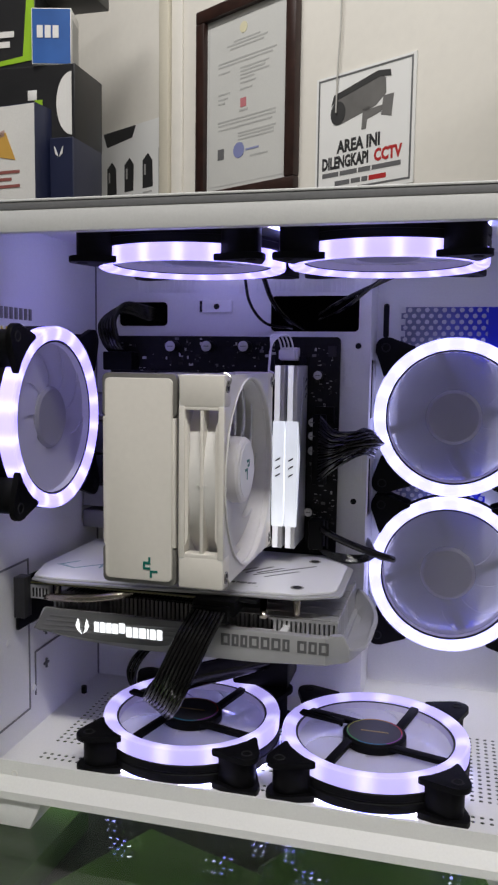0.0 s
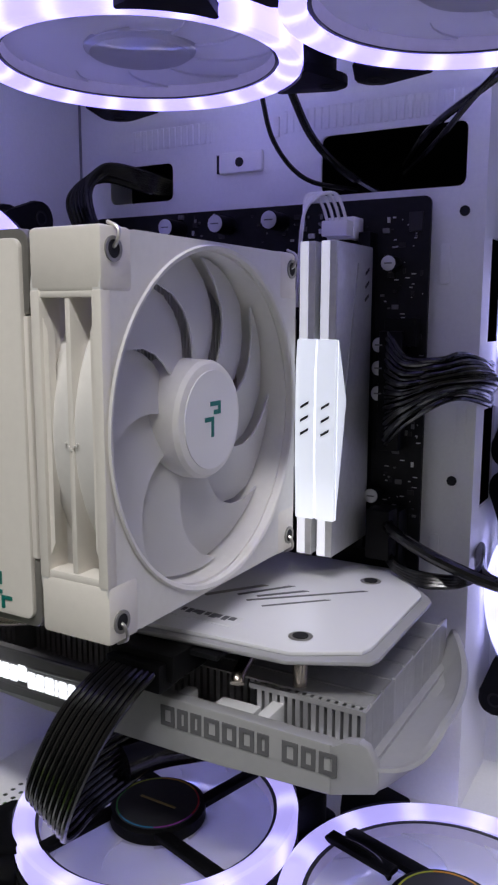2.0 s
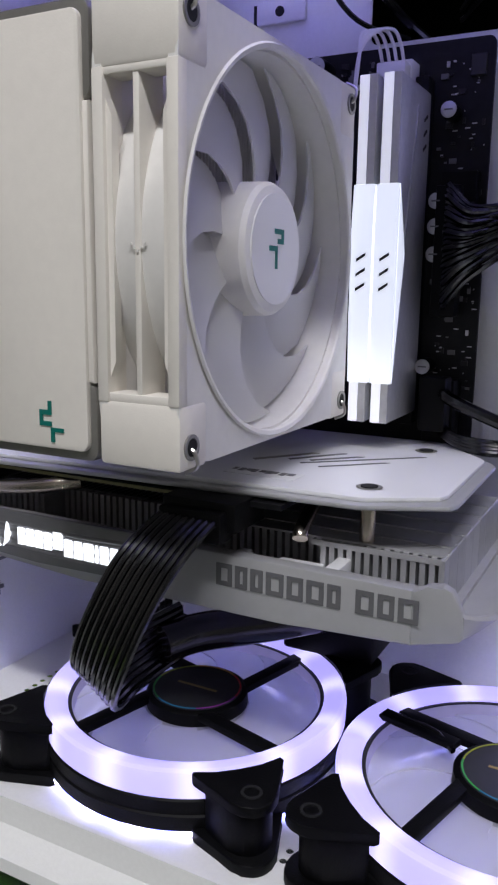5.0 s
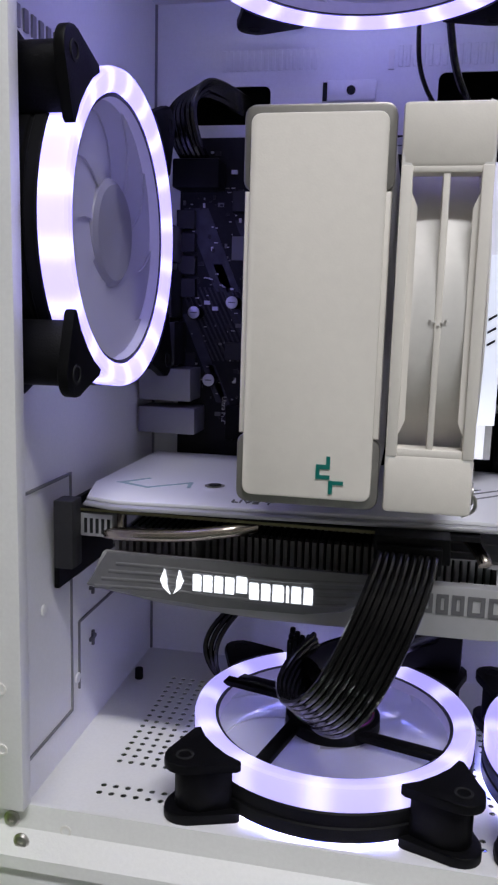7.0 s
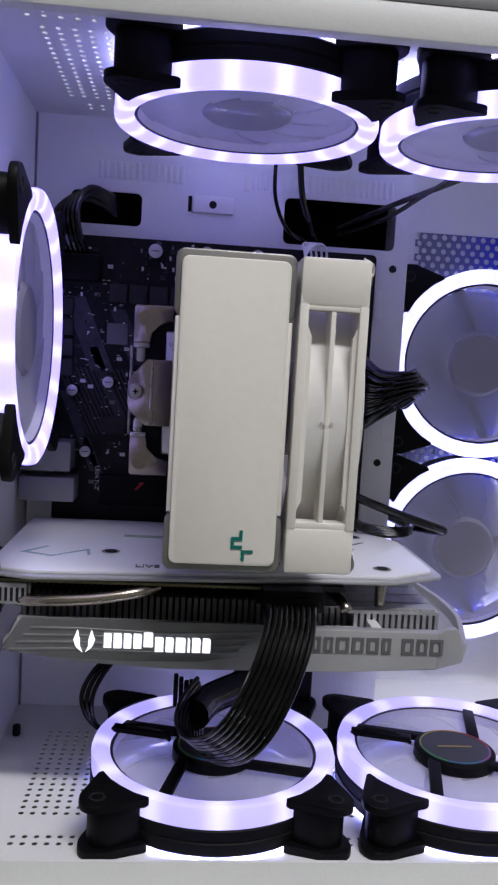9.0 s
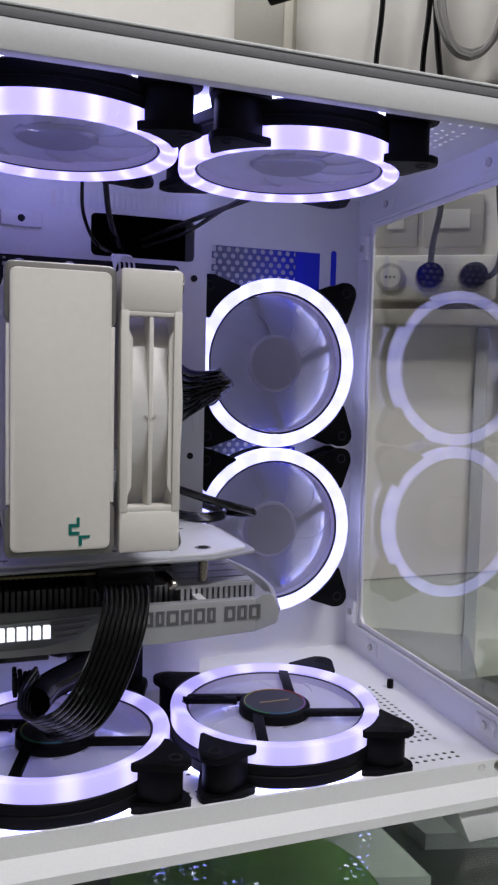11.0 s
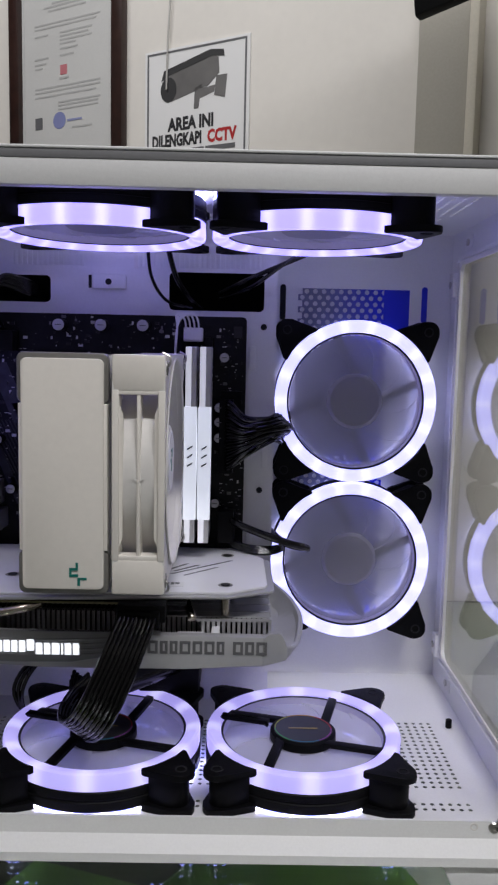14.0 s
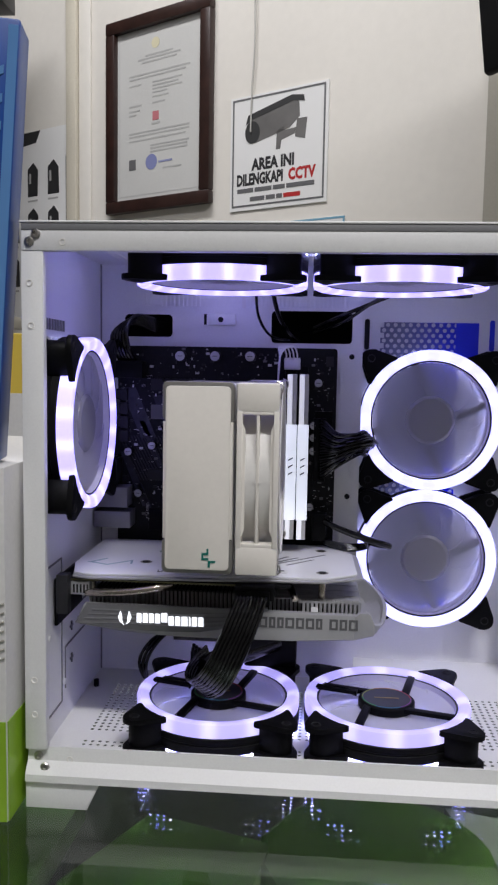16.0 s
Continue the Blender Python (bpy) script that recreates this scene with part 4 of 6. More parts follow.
for side, y in ((-1, FY0), (1, FY1)):
    y0, y1 = (y, y + 0.014) if side < 0 else (y - 0.014, y)
    for z0, z1 in ((PZ0 + 0.0003, PZ0 + 0.0185), (PZ1 - 0.0185, PZ1 - 0.0003)):
        blk = part("corner_pad", box(B(), FX0 - 0.0003, y0, z0, FX1 + 0.0004, y1, z1, 0.0014), CREAM, cooler, "cream rubber corner pad")
        zc = z0 + 0.0065 if z0 < -0.07 else z1 - 0.0065
        yc = y0 + 0.0052 if side < 0 else y1 - 0.0052
        part("clip_hole", lathe(B(), [(0.0036, 0.0), (0.0036, 0.0006), (0.0026, 0.0006), (0.0024, -0.0004), (0.0, -0.0004)], 20, (FX1 + 0.0004, yc, zc), "x", False), RIM, blk)
        part("clip_bore", disc(B(), 0.0027, 0.0, 0.0004, (FX1 + 0.0004, yc, zc), "x", 16), HOLE, blk)
        zo = -0.009 if z0 < -0.07 else 0.009
        part("wire_clip", cable(B(), [(FX1 - 0.001, yc, zc), (FX1 + 0.0016, yc, zc + zo * 0.15), (FX1 + 0.0018, yc + 0.001, zc + zo * 0.6), (FX1 - 0.002, yc + 0.001, zc + zo * 0.85)], 0.0006, 6), STEEL, blk)
# flank ribs on the open side, with rounded stops above and below
part("side_strip", box(B(), FX0 - 0.0002, FY0 - 0.0002, PZ0 + 0.0180, FX0 + 0.0033, FY0 + 0.0085, PZ1 - 0.0180, 0.0004), CREAM, cooler)
part("side_strip", box(B(), FX1 - 0.0033, FY0 - 0.0002, PZ0 + 0.0180, FX1 + 0.0002, FY0 + 0.0040, PZ1 - 0.0180, 0.0004), CREAM, cooler)
part("side_rib", box(B(), fc[0] - 0.0010, FY0 + 0.0008, PZ0 + 0.0180, fc[0] + 0.0010, FY0 + 0.012, PZ1 - 0.0180, 0.0004), CREAM, cooler)
for z0, z1 in ((PZ0 + 0.0180, PZ0 + 0.0205), (PZ1 - 0.0200, PZ1 - 0.0180)):
    part("side_bar", box(B(), FX0 + 0.0004, FY0 + 0.0004, z0, FX1 - 0.0004, FY0 + 0.0085, z1, 0.0004), CREAM, cooler)
for x, w in ((FX0 + 0.0030, 0.0015), (FX1 - 0.0030, -0.0015)):
    out = [(x, -0.1065), (x + w * 1.4, -0.1015), (x + w * 1.4, -0.0385), (x, -0.0335)]
    part("side_lip", prism(B(), out if w > 0 else out[::-1], FY0 + 0.0012, FY0 + 0.004, "y"), CREAM, cooler)
for k in range(5):
    part("dimple", box(B(), fc[0] - 0.0024 + 0.0011 * k, FY0 + 0.0003, -0.0705 - 0.0009 * (2 - abs(k - 2)) - 0.0004, fc[0] - 0.0018 + 0.0011 * k, FY0 + 0.0010, -0.0705 - 0.0009 * (2 - abs(k - 2)) + 0.0002), SHELL, cooler)
spin(cooler, rotor(B(), 1, 0.020, 0.0562, -0.0020, 0.0025, 0.60, 0.925, 0.0008, 0.0), 9, COOLBLADE,
     Matrix.Translation(Vector(fc) - ORIGIN[cooler]) @ Matrix.Rotation(radians(90), 4, "Y"), "pale grey translucent fan blade")
hub = part("hub", lathe(B(), [(0.0, 0.0108), (0.0178, 0.0108), (0.0196, 0.0102), (0.0207, 0.0086), (0.0214, -0.009), (0.0, -0.009)], 48, fc, "x", False), SHELL, cooler)
part("hub_sticker", disc(B(), 0.0172, 0.0106, 0.0112, fc, "x", 48), PINK, hub, "white hub sticker with a teal mark")
for y0, z0, y1, z1 in ((-0.0052, -0.0005, -0.0010, 0.0011), (-0.0010, -0.0060, 0.0006, 0.0011), (0.0006, 0.0018, 0.0050, 0.0034), (0.0034, 0.0034, 0.0050, 0.0064), (-0.0016, 0.0048, 0.0034, 0.0064)):
    part("teal_mark", box(B(), fc[0] + 0.0112, fc[1] + y0, fc[2] + z0, fc[0] + 0.0114, fc[1] + y1, fc[2] + z1), TEAL, hub)


# ---------------------------------------------------------------- graphics card
gpu = thing("graphics_card", (-0.165, 0.582, -0.165), "white and silver graphics card lying level in the motherboard slot", "graphics card")
ZB = -0.1440
out = [(-0.2700, 0.5720), (-0.2710, 0.490), (-0.2640, 0.4640), (-0.250, 0.4600), (-0.1193, 0.4690), (-0.0880, 0.4700), (-0.0672, 0.4825), (-0.0656, 0.4870), (-0.0663, 0.5440), (-0.0680, 0.5480), (-0.0830, 0.5640), (-0.0880, 0.5720)]
bp = part("backplate", prism(B(), out, ZB - 0.0016, ZB, "z", 0, 0.0005), BACKPLATE, gpu, "white metal backplate")
lip = [(x + (0.0042 if x > -0.1 and y > 0.475 else 0.0), y - (0.0036 if y < 0.49 else 0.0) + (0.001 if y > 0.55 else 0.0)) for x, y in out]
part("backplate_edge", prism(B(), lip, ZB - 0.0034, ZB - 0.0016, "z", 0, 0.0008), SILVER, gpu, "silver bevelled edge")
for x, y in ((-0.2198, 0.4979), (-0.0904, 0.4834), (-0.0904, 0.5508)):
    h = part("screw_recess", lathe(B(), [(0.0044, 0.0002), (0.0036, 0.0004), (0.0032, 0.00025), (0.0, 0.0002)], 20, (x, y, ZB), "z", False), RIM, bp)
    part("screw", disc(B(), 0.0028, 0.0002, 0.0006, (x, y, ZB), "z", 16), HOLE, h)
for x0, y0, x1, y1, w in ((-0.1158, 0.5020, -0.0958, 0.5214, 0.0011), (-0.1240, 0.5045, -0.0867, 0.5382, 0.0013), (-0.1225, 0.5105, -0.1074, 0.5264, 0.0016), (-0.1300, 0.5085, -0.1150, 0.5290, 0.0016), (-0.1412, 0.5017, -0.1249, 0.5243, 0.0022)):
    d = Vector((x1 - x0, y1 - y0, 0)).normalized()
    n = Vector((-d.y, d.x, 0)) * w
    part("slash_mark", prism(B(), [(x0, y0), (x1, y1), (x1 + n.x - d.x * 0.002, y1 + n.y - d.y * 0.002), (x0 + n.x, y0 + n.y)], ZB, ZB + 0.0002, "z"), INK if w < 0.002 else RIM, bp)
# angular ornament and small print
ORNAMENT = mat("grey_teal_print", (0.26, 0.38, 0.42), 0.4)
for pts in (((-0.262, 0.492), (-0.246, 0.485), (-0.2455, 0.4865), (-0.259, 0.493)), ((-0.246, 0.485), (-0.230, 0.500), (-0.2312, 0.5005), (-0.2462, 0.487)),
            ((-0.232, 0.5005), (-0.230, 0.490), (-0.2287, 0.4905), (-0.2302, 0.501)), ((-0.2587, 0.492), (-0.250, 0.504), (-0.251, 0.5045), (-0.2602, 0.493))):
    part("ornament", prism(B(), list(pts), ZB, ZB + 0.0002, "z"), ORNAMENT, bp)
part("print", lettering(B(), "LIVE T", 0.0062, Matrix.Translation((-0.1985, 0.4725, ZB + 0.0002))), INK, bp)
WHITEINK = mat("white_label", (0.74, 0.74, 0.74), 0.5, stain=0.05)
part("label_strip", box(B(), -0.1420, 0.4785, ZB, -0.1150, 0.4875, ZB + 0.0002), WHITEINK, bp)
for k in range(9):
    part("label_bar", box(B(), -0.1410 + 0.0026 * k, 0.4835 - 0.001 * (k % 2), ZB + 0.0002, -0.1394 + 0.0026 * k + 0.0005 * (k % 3), 0.4865, ZB + 0.0003), INK, bp)
part("green_print", box(B(), -0.216, 0.530, ZB, -0.194, 0.535, ZB + 0.0002), mat("pale_green_print", (0.28, 0.36, 0.30), 0.5), bp)
part("circuit_board", box(B(), -0.268, 0.4630, ZB - 0.0062, -0.112, 0.5800, ZB - 0.0044), PCB, gpu)
part("board_edge", box(B(), -0.266, 0.4625, ZB - 0.0058, -0.145, 0.4631, ZB - 0.0048), mat("board_edge_yellow", (0.16, 0.15, 0.06), 0.6, grain=0.2), gpu)
part("spacer_layer", box(B(), -0.266, 0.471, ZB - 0.0042, -0.100, 0.570, ZB - 0.0034), BLACK, gpu)
# heat sink of upright fins
HX0, HX1, HY0, HY1, HZ0, HZ1 = -0.256, -0.0640, 0.4768, 0.5620, -0.1800, -0.1625
me = None
for i in range(65):
    x = HX0 + (HX1 - HX0) * i / 64
    if me is None:
        f = part("fin", box(B(), -0.0009, HY0, HZ0, 0.0009, HY1, HZ1), ALU, gpu)
        me = f.data
    else:
        f = new("fin", me)
        f.parent = gpu
    f.location = (x, 0.0 if x > -0.106 or x < -0.222 else 0.011, 0)
part("fin_top", box(B(), -0.150, HY0 + 0.0030, HZ1, HX1, HY1, HZ1 + 0.0006), ALU, gpu)
# dark block painted in as the shade between the fins
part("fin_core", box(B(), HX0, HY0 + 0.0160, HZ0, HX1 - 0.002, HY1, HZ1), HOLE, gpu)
for z in (HZ0 + 0.0004, HZ1 - 0.0014):
    part("fin_rail", box(B(), -0.107, HY0 - 0.0003, z, HX1, HY0 + 0.0006, z + 0.0018), ALU, gpu)
for i in range(8):
    y = HY0 + 0.006 + i * 0.0112
    part("fin_fold", box(B(), HX1 - 0.0004, y, HZ0, HX1 + 0.0010, y + 0.0099, HZ1 + 0.0006, 0.0003, seg=1), ALU, gpu)
for i in range(5):
    part("fin_ridge", box(B(), -0.145, HY0 + 0.012 + 0.014 * i, HZ1 + 0.0006, HX1, HY0 + 0.0132 + 0.014 * i, HZ1 + 0.0010), ALU, gpu)
part("heat_pipe", cable(B(), [(-0.262, 0.468, -0.1585), (-0.250, 0.4625, -0.1580), (-0.225, 0.4610, -0.1562), (-0.205, 0.4625, -0.1532), (-0.196, 0.4680, -0.1520)], 0.0026, 12), PIPE, gpu)
part("heat_pipe", cable(B(), [(-0.1175, 0.505, -0.1560), (-0.1130, 0.488, -0.1570), (-0.1098, 0.474, -0.1590), (-0.1090, 0.4715, -0.161)], 0.0026, 12), PIPE, gpu)
FRAMEWHITE = mat("white_frame_plastic", (0.74, 0.74, 0.76), 0.45, stain=0.05, stain_scale=30)
for x0, x1, y0, y1, z in ((-0.1180, -0.1020, 0.4655, 0.4770, -0.1700), (-0.0980, -0.0930, 0.4655, 0.4775, -0.1668), (-0.1330, -0.1280, 0.4655, 0.4760, -0.1690), (-0.0860, -0.0640, 0.4655, 0.4765, -0.1755)):
    part("frame_rib", box(B(), x0, y0, -0.1810, x1, y1, z, 0.0008), FRAMEWHITE, gpu, "white plastic rib")
# dark blocks painted as the shade between the white ribs
for x0, x1 in ((-0.1275, -0.1185), (-0.1015, -0.0985), (-0.0925, -0.0865)):
    part("frame_gap", box(B(), x0, 0.4656, -0.1812, x1, 0.4764, -0.1770), HOLE, gpu)
part("spacer_post", disc(B(), 0.0026, HZ1 - 0.006, ZB - 0.003, (-0.0904, 0.4834, 0), "z", 16), PIPE, gpu)
part("spacer_post", disc(B(), 0.0026, HZ1, ZB - 0.003, (-0.2550, 0.4780, 0), "z", 16), PIPE, gpu)
# shroud
top, base_z = -0.1645, -0.1855
out = [(-0.2625, -0.1800), (-0.2560, top - 0.001), (-0.0680, top - 0.0022), (-0.0680, -0.1842), (-0.110, base_z - 0.0006), (-0.190, base_z - 0.0010), (-0.230, -0.1842)]
sh = part("shroud_front", prism(B(), out, 0.4600, 0.4655, "y", 0, 0.0008), SILVER, gpu, "silver plastic shroud")
out = [(-0.0684, top - 0.0022), (-0.0640, top - 0.0018), (-0.0600, top - 0.0006), (-0.0574, -0.1668), (-0.0546, -0.1728), (-0.0538, -0.1808), (-0.0550, -0.1824), (-0.0684, -0.1842)]
bm = prism(B(), out, 0.4600, 0.4640, "y", 0, 0.0008)
for v in bm.verts:
    v.co.y += 0.34 * (v.co.x + 0.0684)
part("shroud_tip", bm, SILVER, gpu)
part("shroud_floor", prism(B(), [(-0.2625, -0.1800), (-0.230, -0.1835), (-0.190, base_z), (-0.110, base_z), (-0.069, -0.1830), (-0.060, -0.1815), (-0.060, -0.1795), (-0.110, -0.1815), (-0.2625, -0.1770)], 0.4655, 0.5740, "y"), SILVER, gpu)
# the open end: a wall that bends up and grows higher towards the board
bm = B()
rows = []
for i in range(25):
    s = i / 24
    y = 0.4655 + 0.1090 * s
    xo = -0.0540 + 0.0135 * math.sin(math.pi * s ** 0.75 * 0.80) - 0.0130 * s ** 3
    zt = -0.1735 - 0.0045 * math.sin(math.pi * min(1.0, s * 3.0)) * (1 if s < 0.3333 else 0) + 0.0060 * s ** 1.5
    lean = 0.0050 * min(1.0, 5 * s)
    dip = 0.0028 * min(1.0, 4 * s)
    rows.append([bm.verts.new(q) for q in ((xo - lean - 0.0080, y, -0.1830 - dip), (xo - lean - 0.0022, y, -0.1824 - dip), (xo - lean, y, -0.1806 - 0.8 * dip), (xo, y, zt - 0.0012), (xo - 0.0008, y, zt), (xo - 0.0028, y, zt - 0.0002),
                                           (xo - 0.0044, y, zt - 0.0040), (min(xo - lean - 0.0040, -0.0560), y, -0.1806), (-0.0640, y, -0.1818))])
for a, b in zip(rows, rows[1:]):
    for k in range(9):
        bm.faces.new((a[k], a[(k + 1) % 9], b[(k + 1) % 9], b[k]))
bm.faces.new(rows[0]), bm.faces.new(rows[-1][::-1])
part("shroud_end", bm, SILVER, gpu)
out = [(-0.2622, -0.1790), (-0.2535, top), (-0.1420, top), (-0.1480, -0.1720), (-0.1600, -0.1800), (-0.1750, -0.1822), (-0.2100, -0.1828), (-0.2400, -0.1812)]
dark = part("dark_panel", prism(B(), out, 0.4582, 0.4602, "y", 0, 0.0008), GUNMETAL, gpu, "gunmetal grey panel with raised waves")
for k in range(4):
    z = -0.1690 - 0.0030 * k
    pts = [(-0.2585 + 0.003 * (3 - k), z - 0.001 * k * 0.3), (-0.228, z), (-0.195, z - 0.0008), (-0.168, z), (-0.150 - 0.003 * k, z + 0.0010)]
    bm = B()
    path = [(x, 0.4591, zz) for x, zz in pts]
    part("wave_ridge", cable(bm, path, 0.0012, 14, 5), GUNMETAL, dark)
# lit mark: two leaf shapes and a row of plain blocks
for s in (-1, 1):
    c = -0.2265
    part("lit_mark", prism(B(), [(c + s * 0.0006, -0.1790), (c + s * 0.0034, -0.1765), (c + s * 0.0046, -0.1735), (c + s * 0.0030, -0.1690), (c + s * 0.0020, -0.1730), (c + s * 0.0018, -0.1765)], 0.4574, 0.4584, "y"), GLOW, dark, "glowing white mark")
x = -0.2180
for w, dz in ((0.0042, 0), (0.0044, 0), (0.0042, 0), (0.0044, 0), (0.0050, 0.0008), (0.0046, -0.0012), (0.0044, -0.0012), (0.0052, -0.0012), (0.0020, -0.0012), (0.0046, -0.0012), (0.0044, -0.0012)):
    z = -0.1735 + dz
    part("lit_mark", prism(B(), [(x, z - 0.0032), (x + w - 0.0010, z - 0.0032), (x + w - 0.0010, z + 0.0026), (x + w - 0.0016, z + 0.0032), (x, z + 0.0032)], 0.4574, 0.4584, "y"), GLOW, dark, "glowing white block")
    x += w
# plain grey strokes of the printed mark on the silver part
x = -0.1335
for w in (0.0070, 0.0056, 0.0056, 0.0073, 0.0067, 0.0069, 0.0056, 0.0036, 0.0069, 0.0063, 0.0073):
    if w > 0.004:
        x1 = x + w - 0.0012
        bm = box(B(), x, 0.4596, -0.1772, x + 0.0017, 0.4601, -0.1697)
        box(bm, x1 - 0.0015, 0.4596, -0.1757, x1, 0.4601, -0.1712)
        box(bm, x + 0.0017, 0.4596, -0.1772, x1, 0.4601, -0.1757), box(bm, x + 0.0017, 0.4596, -0.1712, x1, 0.4601, -0.1697)
        part("printed_mark", bm, INK, sh)
    x += w
# slot bracket and power socket
part("slot_bracket", box(B(), -0.2785, 0.4640, -0.184, -0.2760, 0.5250, -0.1500, 0.0006), BLACK, gpu)
part("bracket_tab", box(B(), -0.2740, 0.4545, -0.172, -0.266, 0.4640, -0.1445, 0.0006), CHIP, gpu)
part("end_grille", box(B(), -0.266, 0.462, -0.160, -0.2525, 0.468, -0.1505, 0.0006), ALU, gpu)
for k in range(5):
    part("grille_slot", box(B(), -0.2642 + 0.0024 * k, 0.4617, -0.1585, -0.2630 + 0.0024 * k, 0.4621, -0.1525), HOLE, gpu)
part("power_socket", box(B(), -0.1500, 0.4530, ZB - 0.0130, -0.1230, 0.4740, ZB - 0.0034, 0.0006), BLACK, gpu)


# ---------------------------------------------------------------- cables
def ribbon(name, label, centre, widths, n, pitch, r, parent=None):
    """A flat band of n wires laid side by side along a curved line."""
    t = thing(name, centre[0], label, "cable")
    for k in range(n):
        off = (k - (n - 1) / 2) * pitch
        pts = [Vector(c) + Vector(w).normalized() * off for c, w in zip(centre, widths)]
        part("wire", cable(B(), pts, r, 8, 7), RUBBER, t)
    return t


power = ribbon("power_cable", "flat black ribbon power cable hanging from the graphics card", [
    (-0.1375, 0.4620, -0.1500), (-0.1385, 0.4440, -0.1545), (-0.1420, 0.4310, -0.1640), (-0.1480, 0.4250, -0.1790), (-0.1550, 0.4250, -0.1945),
    (-0.1630, 0.4320, -0.2080), (-0.1720, 0.4480, -0.2180), (-0.1780, 0.4670, -0.2215), (-0.1775, 0.4870, -0.2205), (-0.172, 0.503, -0.217)],
    [(1, 0, 0), (1, 0, -0.05), (1, 0.0, -0.15), (0.97, -0.05, -0.20), (0.94, -0.08, -0.30), (0.90, -0.12, -0.42), (0.85, -0.15, -0.50), (0.70, -0.2, -0.70), (0.5, 0.0, -0.85), (0.3, 0.1, -1)], 9, 0.0024, 0.00125)
part("cable_comb", box(B(), -0.1490, 0.4490, -0.1600, -0.1260, 0.4570, -0.1500, 0.0008), BLACK, power)
part("cable_sheath", cable(B(), [(-0.176, 0.490, -0.2210), (-0.168, 0.505, -0.2200), (-0.150, 0.522, -0.2190), (-0.125, 0.545, -0.2170)], 0.0080, 12), RUBBER, power)
for k in range(9):
    x, y = -0.1865 + 0.0026 * (k % 4), 0.500 + 0.004 * (k // 4)
    part("loose_pin", box(B(), x, y, -0.2220, x + 0.0023, y + 0.0034, -0.2115 + 0.0012 * (k % 3), 0.0005, seg=1), BLACK, power)

mains = thing("mainboard_cable", (-0.0935, 0.574, -0.066), "bundle of black wires bending from the board round the tray edge", "cable")
rnd = random.Random(7)
for k in range(22):
    z = -0.042 - 0.0022 * k
    zz = -0.054 - 0.0008 * k + rnd.uniform(-0.001, 0.001)
    dy = 0.0012 * (k % 3)
    part("wire", cable(B(), [(-0.0935, 0.5745, z), (-0.0905, 0.565 - dy, z + 0.001), (-0.0800, 0.556 - dy, (z + 2 * zz) / 3), (-0.0655, 0.5535 + dy, zz + 0.004),
                             (-0.0520 - 0.0007 * abs(k - 11), 0.5600 + dy, zz + 0.006), (-0.0470 - 0.0009 * abs(k - 11), 0.5740 + dy, zz + 0.004), (-0.0545, 0.5950, zz), (-0.0600, 0.6160, zz)], 0.0011, 7), RUBBER, mains)
usb = thing("front_port_cable", (-0.092, 0.572, -0.13), "thick black cables bending away below the memory", "cable")
part("wire", cable(B(), [(-0.0920, 0.572, -0.120), (-0.0850, 0.560, -0.1235), (-0.0680, 0.5530, -0.1290), (-0.0500, 0.5515, -0.1345), (-0.0385, 0.5540, -0.1380),
                         (-0.0375, 0.5610, -0.1405), (-0.0500, 0.5760, -0.1412), (-0.0600, 0.612, -0.140)], 0.0026, 10), RUBBER, usb)
for k in range(4):
    part("wire", cable(B(), [(-0.0920, 0.571, -0.1345 - 0.0012 * k), (-0.0820, 0.561, -0.1385 - 0.0010 * k), (-0.0680, 0.5570 - 0.0008 * k, -0.1395 - 0.0012 * k), (-0.0545, 0.5610, -0.1392 - 0.0010 * k), (-0.0520, 0.5800, -0.1395 - 0.0008 * k), (-0.0600, 0.612, -0.140)], 0.0014, 8), RUBBER, usb)
part("plug", box(B(), -0.098, 0.562, -0.138, -0.087, 0.5725, -0.116, 0.001), BLACK, usb)
cpu_cable = thing("processor_cable", (-0.24, 0.592, 0.034), "black processor power cable coming through the tray opening", "cable")
for k in range(12):
    o = 0.0024 * (k % 6 - 2.5)
    d = 0.0026 * (k // 6)
    part("wire", cable(B(), [(-0.226, 0.612, 0.030 + 0.3 * o + d), (-0.233, 0.588 + 0.15 * o, 0.033 + 0.5 * o + d), (-0.2465 + o * 0.3, 0.574 - d, 0.036 + o * 0.3 + d), (-0.2560 + o * 0.9, 0.566 - d, 0.027 + o * 0.2),
                             (-0.2545 + o, 0.568 - d, 0.012), (-0.2505 + o, 0.577 - d, 0.002)], 0.0015, 7), RUBBER, cpu_cable)
part("plug", box(B(), -0.262, 0.568, -0.010, -0.238, 0.5832, 0.004, 0.001), BLACK, cpu_cable)
leads = thing("fan_lead", (-0.11, 0.57, 0.046), "thin black fan leads hanging from the roof into the tray opening", "cable")
for pts, r in (([(-0.1460, 0.553, 0.060), (-0.1440, 0.562, 0.040), (-0.1350, 0.575, 0.026), (-0.120, 0.598, 0.023)], 0.0011),
               ([(-0.1330, 0.553, 0.060), (-0.1285, 0.566, 0.042), (-0.1210, 0.582, 0.030), (-0.112, 0.606, 0.022)], 0.0018),
               ([(-0.0400, 0.557, 0.058), (-0.0550, 0.564, 0.052), (-0.0800, 0.578, 0.042), (-0.100, 0.606, 0.034)], 0.0016),
               ([(-0.0430, 0.557, 0.060), (-0.0600, 0.566, 0.049), (-0.0780, 0.580, 0.037), (-0.100, 0.606, 0.030)], 0.0013)):
    part("lead", cable(B(), pts, r, 8), RUBBER, leads)
plug = thing("white_fan_plug", (-0.117, 0.573, 0.004), "white four-wire fan plug on the top of the board", "cable")
